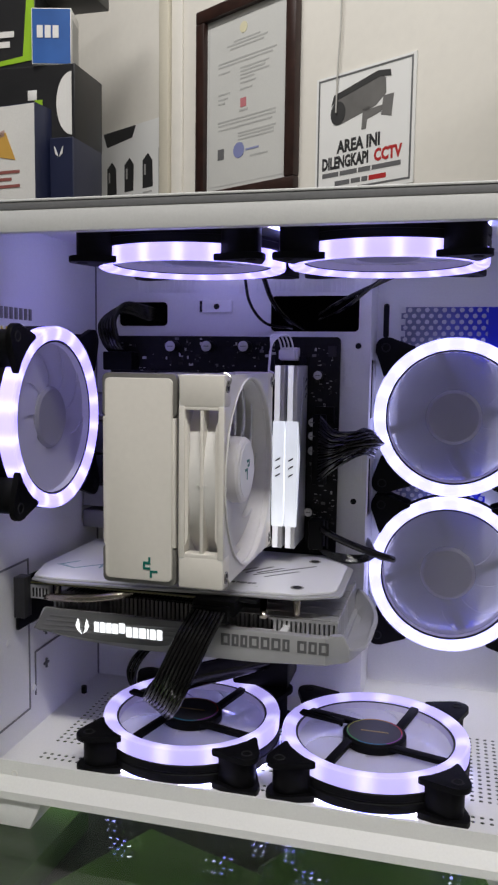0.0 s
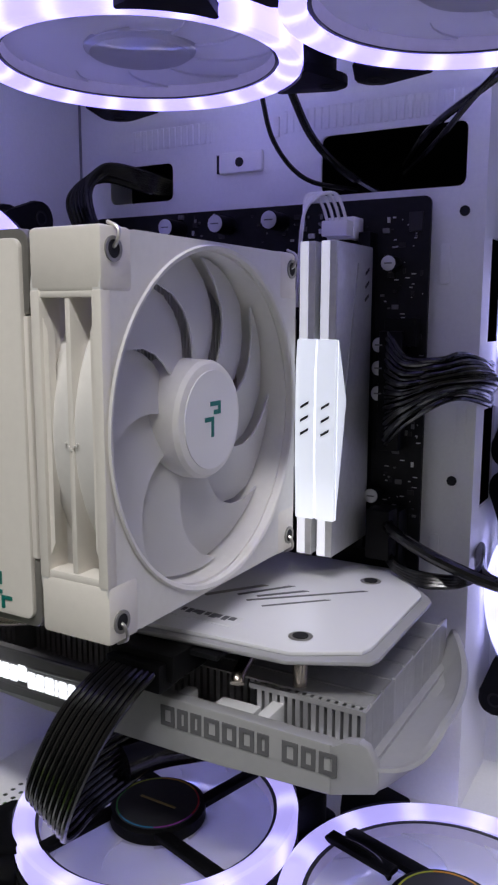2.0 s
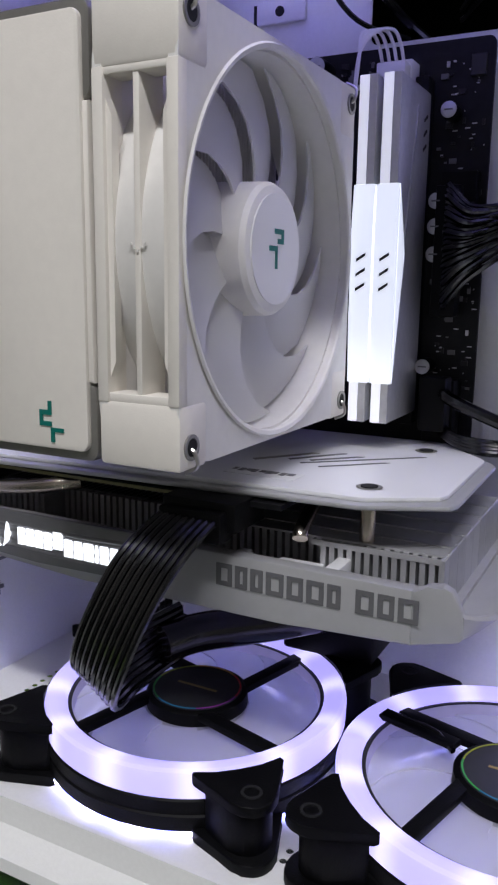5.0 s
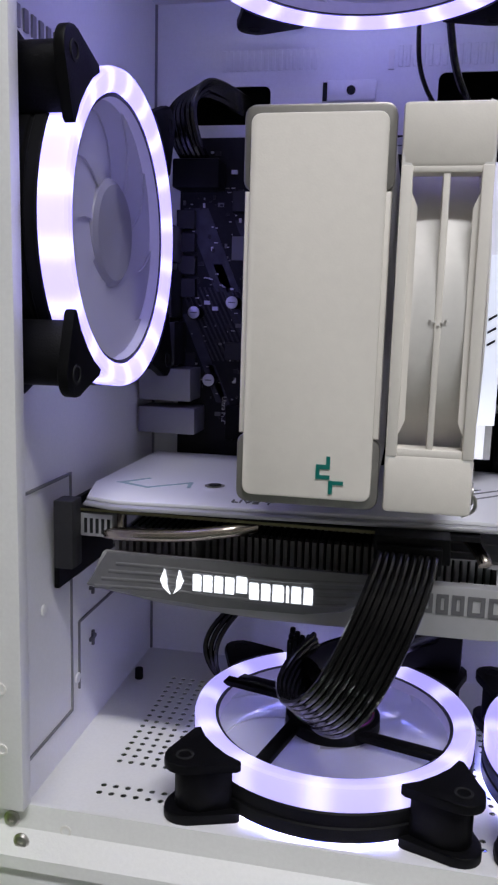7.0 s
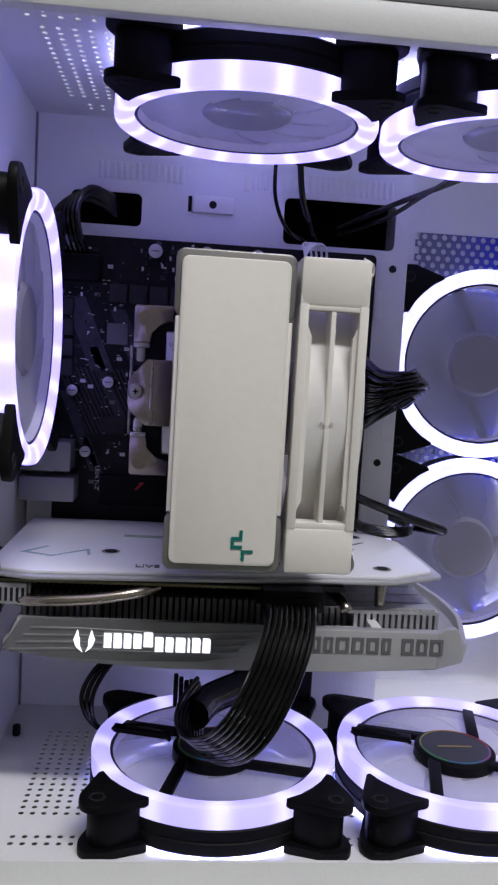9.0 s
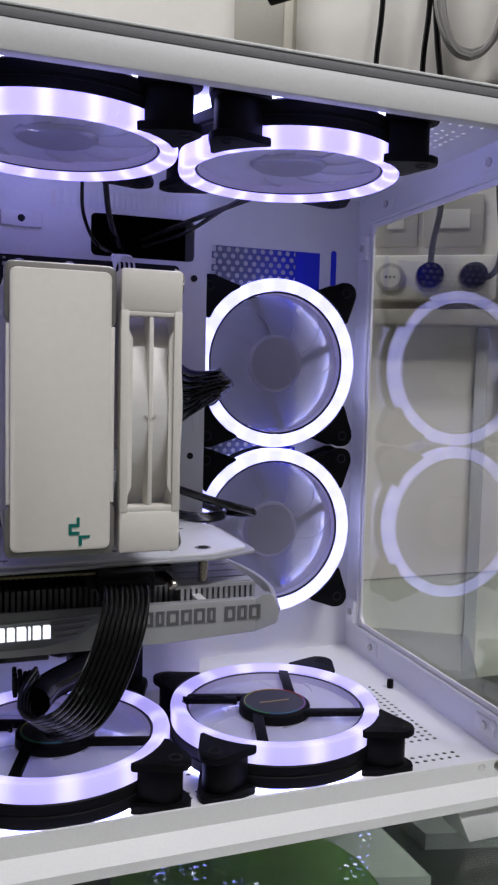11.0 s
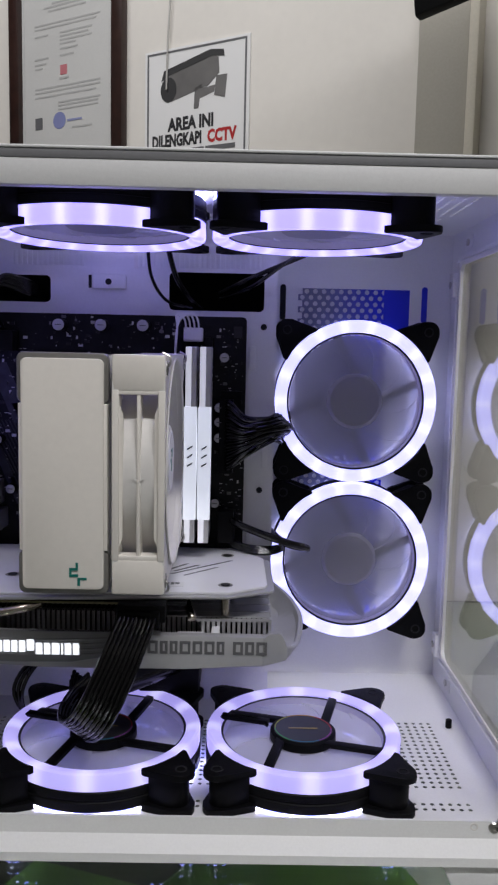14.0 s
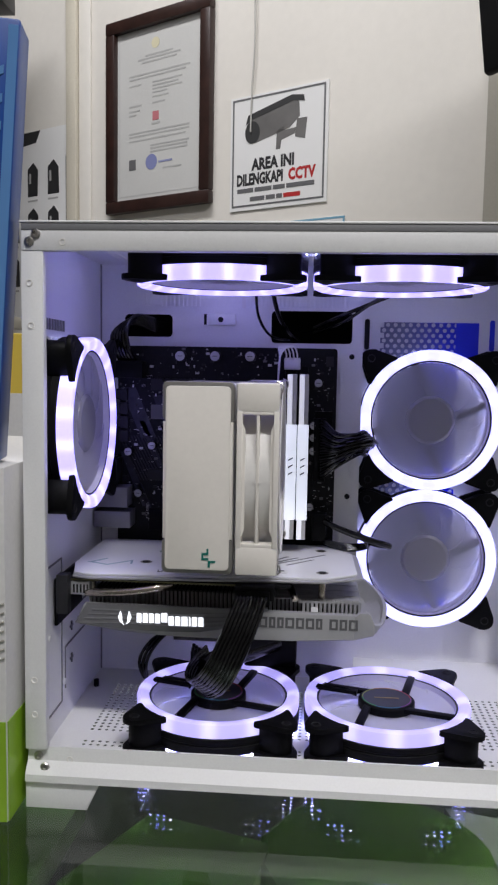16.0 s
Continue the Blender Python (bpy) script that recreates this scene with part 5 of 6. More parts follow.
part("housing", box(B(), -0.1230, 0.566, 0.0000, -0.1112, 0.5735, 0.0065, 0.0005), PINK, plug)
for k in range(4):
    x = -0.1215 + 0.0029 * k
    part("wire", cable(B(), [(x, 0.569, 0.0065), (x - 0.0005, 0.565, 0.0125), (x - 0.003, 0.563, 0.0170), (x - 0.006 - 0.001 * k, 0.560, 0.0160), (-0.1265, 0.556, 0.008), (-0.1275, 0.554, -0.012), (-0.1275, 0.553, -0.03)], 0.0007, 6), PINK, plug)
low = thing("power_lead", (-0.20, 0.57, -0.25), "black leads and plugs lying behind the floor fans", "cable")
for k in range(6):
    part("wire", cable(B(), [(-0.19 + 0.004 * k, 0.605, -0.214 - 0.002 * k), (-0.185 + 0.006 * k, 0.575, -0.212 - 0.003 * k), (-0.15 + 0.004 * k, 0.560, -0.214 + 0.001 * k), (-0.125, 0.552, -0.210 + 0.0025 * k), (-0.10, 0.566, -0.206 + 0.0022 * k), (-0.088, 0.600, -0.206)], 0.0022, 8), RUBBER, low)
for k in range(3):
    part("wire", cable(B(), [(-0.205, 0.60, -0.222), (-0.222 - 0.003 * k, 0.572, -0.228), (-0.232 - 0.003 * k, 0.560, -0.245), (-0.226, 0.556, -0.2615), (-0.20, 0.561, -0.2615)], 0.0014, 7), RUBBER, low)
part("plug", box(B(), -0.150, 0.548, -0.240, -0.108, 0.584, -0.214, 0.002), BLACK, low)



# ---------------------------------------------------------------- the room
def on_wall(s, z, out=0.0):
    """A place on the long wall: s metres along it, z up, and out from it into the room."""
    a = radians(-30)
    d, n = Vector((math.cos(a), math.sin(a), 0)), Vector((math.sin(a), -math.cos(a), 0))
    p = Vector((-0.2, 1.5, 0)) + d * s + n * out
    return Vector((p.x, p.y, z))


def wall_box(bm, s0, z0, s1, z1, o0, o1, bevel=0.0, m=0):
    """A box flat against the long wall, from depth o0 to o1."""
    start = len(bm.verts)
    tmp = B()
    box(tmp, s0, -o1, z0, s1, -o0, z1, bevel, m)
    rot = Matrix.Translation((-0.2, 1.5, 0)) @ Matrix.Rotation(radians(-30), 4, "Z")
    me = bpy.data.meshes.new("tmp")
    for v in tmp.verts:
        v.co = rot @ v.co
    tmp.to_mesh(me)
    tmp.free()
    bm.from_mesh(me)
    bpy.data.meshes.remove(me)
    return bm


def wall_prism(bm, pts, o0, o1, bevel=0.0):
    tmp = prism(B(), pts, -o1, -o0, "y", 0, bevel)
    rot = Matrix.Translation((-0.2, 1.5, 0)) @ Matrix.Rotation(radians(-30), 4, "Z")
    me = bpy.data.meshes.new("tmp")
    for v in tmp.verts:
        v.co = rot @ v.co
    tmp.to_mesh(me)
    tmp.free()
    bm.from_mesh(me)
    bpy.data.meshes.remove(me)
    return bm


def wall_type(bm, text, size, s, z, out, squeeze=1.0, bold=0.0013):
    a = radians(-30)
    m = Matrix.Translation(on_wall(s, z, out)) @ Matrix.Rotation(a, 4, "Z") @ Matrix.Rotation(radians(90), 4, "X") @ Matrix.Diagonal((squeeze, 1, 1, 1))
    return lettering(bm, text, size, m, bold=bold)


ROOMFLOOR, ROOMTOP = -1.04, 1.72
PAPER = mat("white_paper", (0.56, 0.56, 0.54), 0.6, grain=0.02, stain=0.06, stain_scale=6)
WHITEBOARD = mat("white_sign_sheet", (0.78, 0.78, 0.77), 0.35, stain=0.04, stain_scale=6)
BROWN = mat("dark_brown_wood", (0.030, 0.012, 0.009), 0.35, grain=0.25, grain_scale=60, stain=0.2, stain_scale=15)
TRIM = mat("old_cream_trim", (0.60, 0.56, 0.46), 0.55, grain=0.04, stain=0.12, stain_scale=5)
GREYTRIM = mat("grey_cream_panel", (0.40, 0.38, 0.32), 0.5, grain=0.03, stain=0.12, stain_scale=3)
FLOORTILE = mat("pale_floor_tile", (0.42, 0.40, 0.37), 0.35, grain=0.05, stain=0.2, stain_scale=3)
CEIL = mat("white_ceiling_paint", (0.78, 0.77, 0.74), 0.8, grain=0.02, stain=0.05, stain_scale=2)
# dim grey of the added unseen walls, set to hold back bounced light
BOUNCEWALL = mat("unseen_bounce_wall", (0.24, 0.235, 0.22), 0.7, grain=0.03, grain_scale=40, stain=0.25, stain_scale=2)
solo("wall_north", wall_box(B(), -2.6, ROOMFLOOR, 2.6, ROOMTOP, -0.1, 0.0), WALL, (0.0, 1.45, ROOMFLOOR), "cream painted wall with faint smudges", "wall", kind="structure", smooth=False)
# west, east and south walls are unseen, added to close the room
solo("wall_west", box(B(), -2.3, -2.4, ROOMFLOOR, -2.2, 2.9, ROOMTOP), BOUNCEWALL, (-2.25, 0, ROOMFLOOR), "unseen dim grey side wall, added to set the bounce light", "wall", kind="structure", smooth=False)
solo("wall_east", box(B(), 1.75, -2.4, ROOMFLOOR, 1.85, 0.9, ROOMTOP), BOUNCEWALL, (1.8, 0, ROOMFLOOR), "unseen dim grey wall, added to set the bounce light", "wall", kind="structure", smooth=False)
solo("wall_south", box(B(), -2.3, -2.5, ROOMFLOOR, 1.85, -2.4, ROOMTOP), BOUNCEWALL, (0, -2.45, ROOMFLOOR), "unseen dim grey wall, added to set the bounce light", "wall", kind="structure", smooth=False)
solo("floor", box(B(), -2.4, -2.6, ROOMFLOOR - 0.1, 2.2, 3.2, ROOMFLOOR), FLOORTILE, (0, 0, ROOMFLOOR - 0.1), "pale tiled shop floor", "floor", kind="structure", smooth=False)
solo("ceiling", box(B(), -2.4, -2.6, ROOMTOP, 2.2, 3.2, ROOMTOP + 0.1), CEIL, (0, 0, ROOMTOP), "white painted ceiling", "ceiling", kind="structure", smooth=False)
# upright trim between two stretches of wall
bm = wall_box(B(), -0.531, ROOMFLOOR, -0.499, ROOMTOP, 0.0, 0.016, 0.003)
solo("trim", bm, TRIM, on_wall(-0.515, ROOMFLOOR), "old cream upright wall trim", "trim", kind="structure")
bm = wall_box(B(), -0.4975, ROOMFLOOR, -0.462, ROOMTOP, 0.0, 0.007, 0.002)
solo("trim", bm, WALL, on_wall(-0.48, ROOMFLOOR), "flat cream upright wall trim", "trim", kind="structure")
# stepped panel at the other end
bm = wall_box(B(), 0.440, ROOMFLOOR, 0.516, ROOMTOP, 0.0, 0.030, 0.003)
solo("trim", bm, GREYTRIM, on_wall(0.478, ROOMFLOOR), "grey-cream boxed upright trim", "trim", kind="structure")
bm = wall_box(B(), 0.516, ROOMFLOOR, 0.530, ROOMTOP, 0.0, 0.036, 0.002)
solo("trim", bm, TRIM, on_wall(0.523, ROOMFLOOR), "narrow cream upright trim", "trim", kind="structure")

# framed certificate
cert = thing("framed_certificate", on_wall(-0.263, 0.3265, 0.01), "certificate in a dark brown wooden frame on the wall", "picture frame")
W = 0.026
for a in ((-0.405, 0.327, -0.121, 0.327 + W), (-0.405, 0.728 - W, -0.121, 0.728), (-0.405, 0.327 + W, -0.405 + W, 0.728 - W), (-0.121 - W, 0.327 + W, -0.121, 0.728 - W)):
    part("frame_bar", wall_box(B(), *a, 0.0, 0.018, 0.003), BROWN, cert)
sheet = part("paper", wall_box(B(), -0.405 + W, 0.327 + W, -0.121 - W, 0.728 - W, 0.0, 0.006), PAPER, cert, "white printed certificate sheet")
EDGE = mat("pale_grey_print", (0.48, 0.48, 0.47), 0.6)
for a in ((-0.374, 0.362, -0.152, 0.364), (-0.374, 0.690, -0.152, 0.692), (-0.374, 0.364, -0.372, 0.690), (-0.154, 0.364, -0.152, 0.690)):
    part("border_line", wall_box(B(), *a, 0.006, 0.0064), EDGE, sheet)
GREYPRINT = mat("grey_text_print", (0.40, 0.40, 0.39), 0.6)
for s0, s1, z in ((-0.30, -0.225, 0.646), (-0.32, -0.205, 0.640), (-0.31, -0.215, 0.633), (-0.345, -0.18, 0.610), (-0.345, -0.19, 0.603), (-0.345, -0.31, 0.590), (-0.28, -0.20, 0.590), (-0.28, -0.21, 0.583),
                  (-0.28, -0.20, 0.576), (-0.28, -0.24, 0.569), (-0.28, -0.235, 0.560), (-0.345, -0.31, 0.548), (-0.28, -0.245, 0.548), (-0.345, -0.315, 0.538), (-0.345, -0.325, 0.530),
                  (-0.345, -0.18, 0.492), (-0.345, -0.18, 0.485), (-0.345, -0.19, 0.476), (-0.285, -0.18, 0.462), (-0.285, -0.185, 0.456), (-0.285, -0.185, 0.449), (-0.25, -0.20, 0.412)):
    part("text_bar", wall_box(B(), s0, z - 0.0016, s1, z + 0.0016, 0.006, 0.0064), GREYPRINT, sheet)
part("stamp", wall_prism(B(), [(-0.282 + 0.016 * math.cos(2 * math.pi * k / 20), 0.428 + 0.016 * math.sin(2 * math.pi * k / 20)) for k in range(20)], 0.006, 0.0065), mat("blue_stamp_ink", (0.20, 0.22, 0.42), 0.6), sheet)
part("stamp_stroke", wall_box(B(), -0.262, 0.424, -0.225, 0.428, 0.006, 0.0066), mat("blue_pen_ink", (0.25, 0.27, 0.45), 0.6), sheet)
part("square_mark", wall_box(B(), -0.345, 0.416, -0.326, 0.438, 0.006, 0.0065), INK, sheet)
part("red_mark", wall_box(B(), -0.279, 0.512, -0.262, 0.530, 0.006, 0.0065), mat("faded_red_print", (0.48, 0.16, 0.18), 0.6), sheet)
part("red_mark_caption", wall_box(B(), -0.282, 0.504, -0.258, 0.508, 0.006, 0.0065), GREYPRINT, sheet)
part("gold_crest", wall_prism(B(), [(-0.272 + 0.011 * math.cos(2 * math.pi * k / 16), 0.668 + 0.011 * math.sin(2 * math.pi * k / 16)) for k in range(16)], 0.006, 0.0065), mat("pale_gold_print", (0.62, 0.58, 0.40), 0.6), sheet)

# camera warning sign
sign = thing("warning_sign", on_wall(0.031, 0.308, 0.004), "white camera warning sign with black and red lettering", "sign")
part("sheet", wall_box(B(), -0.078, 0.305, 0.140, 0.521, 0.0, 0.003), WHITEBOARD, sign)
for a in ((-0.073, 0.312, 0.134, 0.3155), (-0.073, 0.5135, 0.134, 0.517), (-0.073, 0.3155, -0.0695, 0.5135), (0.1305, 0.3155, 0.134, 0.5135)):
    part("border_line", wall_box(B(), *a, 0.003, 0.0034), INK, sign)
CAMGREY, CAMDARK = mat("printed_mid_grey", (0.16, 0.155, 0.15), 0.5, stain=0.3, stain_scale=18), mat("printed_dark_grey", (0.035, 0.035, 0.036), 0.5)
part("camera_body", wall_prism(B(), [(-0.040, 0.437), (-0.036, 0.478), (-0.018, 0.487), (0.062, 0.503), (0.078, 0.492), (0.080, 0.466), (0.058, 0.448), (-0.020, 0.430)], 0.003, 0.0034), CAMGREY, sign)
part("camera_hood", wall_prism(B(), [(-0.042, 0.466), (-0.036, 0.484), (0.062, 0.507), (0.088, 0.503), (0.090, 0.492), (0.066, 0.496), (-0.030, 0.474)], 0.0034, 0.0038), CAMDARK, sign)
part("camera_lens", wall_prism(B(), [(-0.026 + 0.017 * math.cos(2 * math.pi * k / 20), 0.451 + 0.021 * math.sin(2 * math.pi * k / 20)) for k in range(20)], 0.0034, 0.0039), CAMDARK, sign)
part("camera_arm", wall_prism(B(), [(0.028, 0.412), (0.038, 0.412), (0.040, 0.428), (0.070, 0.436), (0.072, 0.447), (0.046, 0.445), (0.044, 0.452), (0.030, 0.447)], 0.003, 0.0034), CAMGREY, sign)
part("camera_mount", wall_prism(B(), [(0.070, 0.430), (0.092, 0.424), (0.096, 0.462), (0.074, 0.462)], 0.003, 0.0034), CAMGREY, sign)
part("lettering", wall_type(B(), "AREA INI", 0.0300, 0.022, 0.389, 0.0033, 0.80), DARKINK, sign)
part("lettering", wall_type(B(), "DILENGKAPI", 0.0290, -0.008, 0.362, 0.0033, 0.66), DARKINK, sign)
part("lettering", wall_type(B(), "CCTV", 0.0290, 0.086, 0.362, 0.0033, 0.76), REDINK, sign)
for s0, s1, z, m in ((-0.060, -0.022, 0.3425, INK), (-0.019, 0.020, 0.3425, INK), (0.023, 0.050, 0.3425, INK), (0.053, 0.114, 0.3425, INK),
                     (-0.030, 0.004, 0.3255, INK), (0.007, 0.028, 0.3255, INK), (0.031, 0.044, 0.3255, INK), (0.047, 0.084, 0.3255, REDINK)):
    part("text_bar", wall_box(B(), s0, z - 0.0042, s1, z + 0.0042, 0.003, 0.0034), m, sign)
solo("hanging_wire", cable(B(), [on_wall(-0.030, 1.70, 0.004), on_wall(-0.028, 0.90, 0.006), on_wall(-0.022, 0.64, 0.006), on_wall(-0.027, 0.53, 0.006), on_wall(-0.029, 0.452, 0.006)], 0.0016, 6),
     mat("pale_wire_jacket", (0.45, 0.44, 0.41), 0.5), on_wall(-0.03, 1.70), "thin pale wire hanging down the wall", "wire")
board2 = thing("notice_board", on_wall(0.09, 0.18, 0.003), "white notice with a blue edge below the warning sign", "sign")
part("sheet", wall_box(B(), -0.05, 0.15, 0.179, 0.276, 0.0, 0.003), WHITEBOARD, board2)
for a in ((-0.05, 0.2725, 0.179, 0.276), (0.1755, 0.15, 0.179, 0.2725)):
    part("border_line", wall_box(B(), *a, 0.003, 0.0036), mat("sky_blue_edge", (0.16, 0.36, 0.50), 0.5), board2)
for s0, s1 in ((0.03, 0.055), (0.06, 0.085), (0.09, 0.115), (0.12, 0.16)):
    part("text_bar", wall_box(B(), s0, 0.250, s1, 0.266, 0.003, 0.0035), INK, board2)

# poster with pictures of computer cases
poster = thing("product_poster", on_wall(-0.69, 0.25, 0.003), "white poster with rows of black computer case pictures", "poster")
part("sheet", wall_box(B(), -0.850, 0.10, -0.535, 0.545, 0.0, 0.003), WHITEBOARD, poster)
part("banner", wall_prism(B(), [(-0.760, 0.5445), (-0.630, 0.5445), (-0.645, 0.518), (-0.745, 0.510)], 0.003, 0.0035), DARKINK, poster)
for r in range(3):
    for k in range(4):
        s, z = -0.815 + 0.070 * k, 0.395 - 0.105 * r
        out = [(s, z), (s + 0.034 + 0.004 * (k % 2), z), (s + 0.036, z + 0.060), (s + 0.020, z + 0.078), (s, z + 0.064)]
        pic = part("case_picture", wall_prism(B(), out, 0.003, 0.0035), DARKINK, poster)
        part("picture_highlight", wall_box(B(), s + 0.006, z + 0.030, s + 0.012, z + 0.054, 0.0035, 0.0038), GREYPRINT, pic)
        part("caption", wall_box(B(), s, z - 0.012, s + 0.034, z - 0.008, 0.003, 0.0034), GREYPRINT, poster)
part("clip_rail", wall_box(B(), -0.536, 0.20, -0.531, 0.475, 0.0, 0.012, 0.001), INK, poster)

# screen hung from above
tv = thing("wall_screen", (0.45, 0.98, 0.34), "black flat screen hung high beside the wall", "screen")
rot = Matrix.Translation((0.0885, 0.8995, 0.342)) @ Matrix.Rotation(radians(-38), 4, "Z") @ Matrix.Rotation(radians(-4), 4, "X") @ Matrix.Rotation(radians(-9), 4, "Y")


def placed(bm, m):
    for v in bm.verts:
        v.co = m @ v.co
    return bm


part("screen_case", placed(box(B(), 0.0, 0.0, 0.0, 0.55, 0.014, 0.34, 0.003), rot), BLACK, tv)
part("screen_glass", placed(box(B(), 0.022, -0.0010, 0.036, 0.53, 0.001, 0.32), rot), mat("dark_screen_glass", (0.008, 0.008, 0.01), 0.08), tv)
part("ceiling_arm", box(B(), 0.28, 0.72, 0.60, 0.32, 0.76, ROOMTOP), BLACK, tv)

# sockets, cables and a remote on the far wall
sockets = thing("socket_strip", on_wall(0.74, 0.10, 0.02), "white power strip with plugs fixed to the wall", "power strip")
IVORY = mat("ivory_plastic", (0.68, 0.66, 0.60), 0.4, stain=0.08, stain_scale=10)
part("strip_body", wall_box(B(), 0.650, 0.066, 0.835, 0.132, 0.0, 0.035, 0.006), IVORY, sockets)
for s in (0.684, 0.740, 0.800):
    r0 = [(s + 0.021 * math.cos(2 * math.pi * k / 24), 0.099 + 0.021 * math.sin(2 * math.pi * k / 24)) for k in range(24)]
    r1 = [(s + 0.015 * math.cos(2 * math.pi * k / 24), 0.099 + 0.015 * math.sin(2 * math.pi * k / 24)) for k in range(24)]
    ring = part("socket_rim", wall_prism(B(), r0, 0.035, 0.039, 0.001), GREYTRIM, sockets)
    part("socket_well", wall_prism(B(), r1, 0.039, 0.0393), IVORY if s < 0.7 else BLACK, ring)
    for q in (-0.006, 0.0, 0.006):
        part("pin_hole", wall_box(B(), s + q - 0.0016, 0.0975, s + q + 0.0016, 0.1005, 0.0393, 0.0396), HOLE, ring)
for s, pts in ((0.740, ((0.740, 0.099, 0.05), (0.742, 0.14, 0.055), (0.752, 0.20, 0.045), (0.756, 0.30, 0.02), (0.735, 0.46, 0.02), (0.72, 0.75, 0.02))), (0.800, ((0.800, 0.099, 0.05), (0.825, 0.10, 0.055), (0.838, 0.14, 0.04), (0.832, 0.25, 0.02), (0.838, 0.32, 0.02), (0.80, 0.80, 0.02)))):
    p = thing("power_plug", on_wall(s, 0.099, 0.04), "black round mains plug in the power strip", "plug", "plugs in the strip")
    part("plug_body", wall_prism(B(), [(s + 0.019 * math.cos(2 * math.pi * k / 20), 0.099 + 0.017 * math.sin(2 * math.pi * k / 20)) for k in range(20)], 0.0395, 0.075, 0.004), BLACK, p)
    part("lead", cable(B(), [on_wall(*q) for q in pts], 0.0045, 8), RUBBER, p)
for s0, s1 in ((0.657, 0.722), (0.730, 0.815)):
    sw = thing("wall_switch_box", on_wall((s0 + s1) / 2, 0.17, 0.0), "grey-cream switch plate on the wall above the sockets", "switch", "switch plates")
    part("plate", wall_box(B(), s0, 0.146, s1, 0.222, 0.0, 0.012, 0.004), GREYTRIM, sw)
    part("rocker", wall_box(B(), s0 + 0.02, 0.172, s1 - 0.02, 0.200, 0.012, 0.016, 0.002), IVORY, sw)
remote = thing("remote_control", on_wall(0.90, 0.04, 0.0), "white remote control in a holder on the wall", "remote control")
part("body", wall_box(B(), 0.853, -0.050, 0.915, 0.150, 0.008, 0.028, 0.005), IVORY, remote)
part("display", wall_box(B(), 0.862, 0.098, 0.906, 0.136, 0.028, 0.0286), GREYPRINT, remote)
part("holder", wall_box(B(), 0.848, -0.075, 0.920, -0.02, 0.0, 0.036, 0.004), GREYTRIM, remote)
for r in range(5):
    for k in range(3):
        red = r == 0 and k == 0
        part("button", wall_box(B(), 0.862 + 0.016 * k, 0.078 - 0.020 * r, 0.873 + 0.016 * k, 0.089 - 0.020 * r, 0.028, 0.0305, 0.001), mat("orange_button", (0.55, 0.18, 0.08), 0.5) if red else GREYTRIM, remote)
# boarded lower wall, shelf shadow line and a dark post
solo("wall_shelf", wall_box(B(), 0.60, 0.030, 1.10, 0.052, 0.0, 0.055, 0.002), GREYTRIM, on_wall(0.85, 0.03), "narrow grey-cream ledge along the wall", "shelf")
solo("trim", wall_box(B(), 0.812, ROOMFLOOR, 0.830, 0.030, 0.0, 0.014, 0.002), GREYPRINT, on_wall(0.82, ROOMFLOOR), "dark grey upright strip on the wall", "trim", kind="structure")
coil = thing("cable_coil", on_wall(0.785, 0.42, 0.03), "hanging coil of grey network cable", "cable")
GREYWIRE = mat("grey_cable_jacket", (0.30, 0.29, 0.27), 0.5)
for k in range(12):
    rr = random.Random(40 + k)
    a, b = 0.042 + 0.0022 * (k % 5), 0.085 + 0.003 * (k % 4)
    cs = 0.785 + rr.uniform(-0.003, 0.003)
    pts = [on_wall(cs + a * math.sin(2 * math.pi * i / 16), 0.50 - b * math.cos(2 * math.pi * i / 16), 0.024 + 0.0022 * (k // 2)) for i in range(17)]
    part("loop", cable(B(), pts, 0.0028, 6, 3), GREYWIRE, coil)
for s in (0.655, 0.722, 0.838):
    solo("wall_cable", cable(B(), [on_wall(s + 0.02, 1.70, 0.01), on_wall(s + 0.012, 0.9, 0.02), on_wall(s + 0.004, 0.52, 0.022), on_wall(s - 0.004, 0.40, 0.02), on_wall(s - 0.002, 0.24, 0.012)], 0.0042, 8),
         RUBBER, on_wall(s + 0.02, 1.70), "black cable hanging down the wall", "cable", "cables on the wall")
solo("red_pouch", wall_prism(B(), [(0.846, 0.40), (0.93, 0.375), (0.95, 0.54), (0.868, 0.53)], 0.01, 0.03, 0.003), mat("dark_red_cloth", (0.16, 0.02, 0.025), 0.7, grain=0.2), on_wall(0.90, 0.38), "dark red cloth pouch hanging on the wall", "pouch")
solo("grey_crate", wall_box(B(), 0.60, -0.60, 0.82, -0.44, 0.0, 0.16, 0.004), mat("grey_crate_plastic", (0.12, 0.12, 0.125), 0.5, stain=0.2), on_wall(0.7, -0.60), "dark grey crate low by the wall", "crate")

# boxes stacked in front of the wall
def carton(name, label, x0, y0, z0, x1, y1, z1, face, side, group="", turn=0.0):
    c = thing(name, ((x0 + x1) / 2, (y0 + y1) / 2, z0), label, "box", group)
    m = Matrix.Translation(((x0 + x1) / 2, (y0 + y1) / 2, 0)) @ Matrix.Rotation(radians(turn), 4, "Z") @ Matrix.Translation((-(x0 + x1) / 2, -(y0 + y1) / 2, 0))
    part("body", placed(box(B(), x0, y0, z0, x1, y1, z1, 0.0015), m), side, c)
    part("front_print", placed(box(B(), x0 + 0.002, y0 - 0.0006, z0 + 0.002, x1 - 0.002, y0 + 0.001, z1 - 0.002), m), face, c)
    return c, m


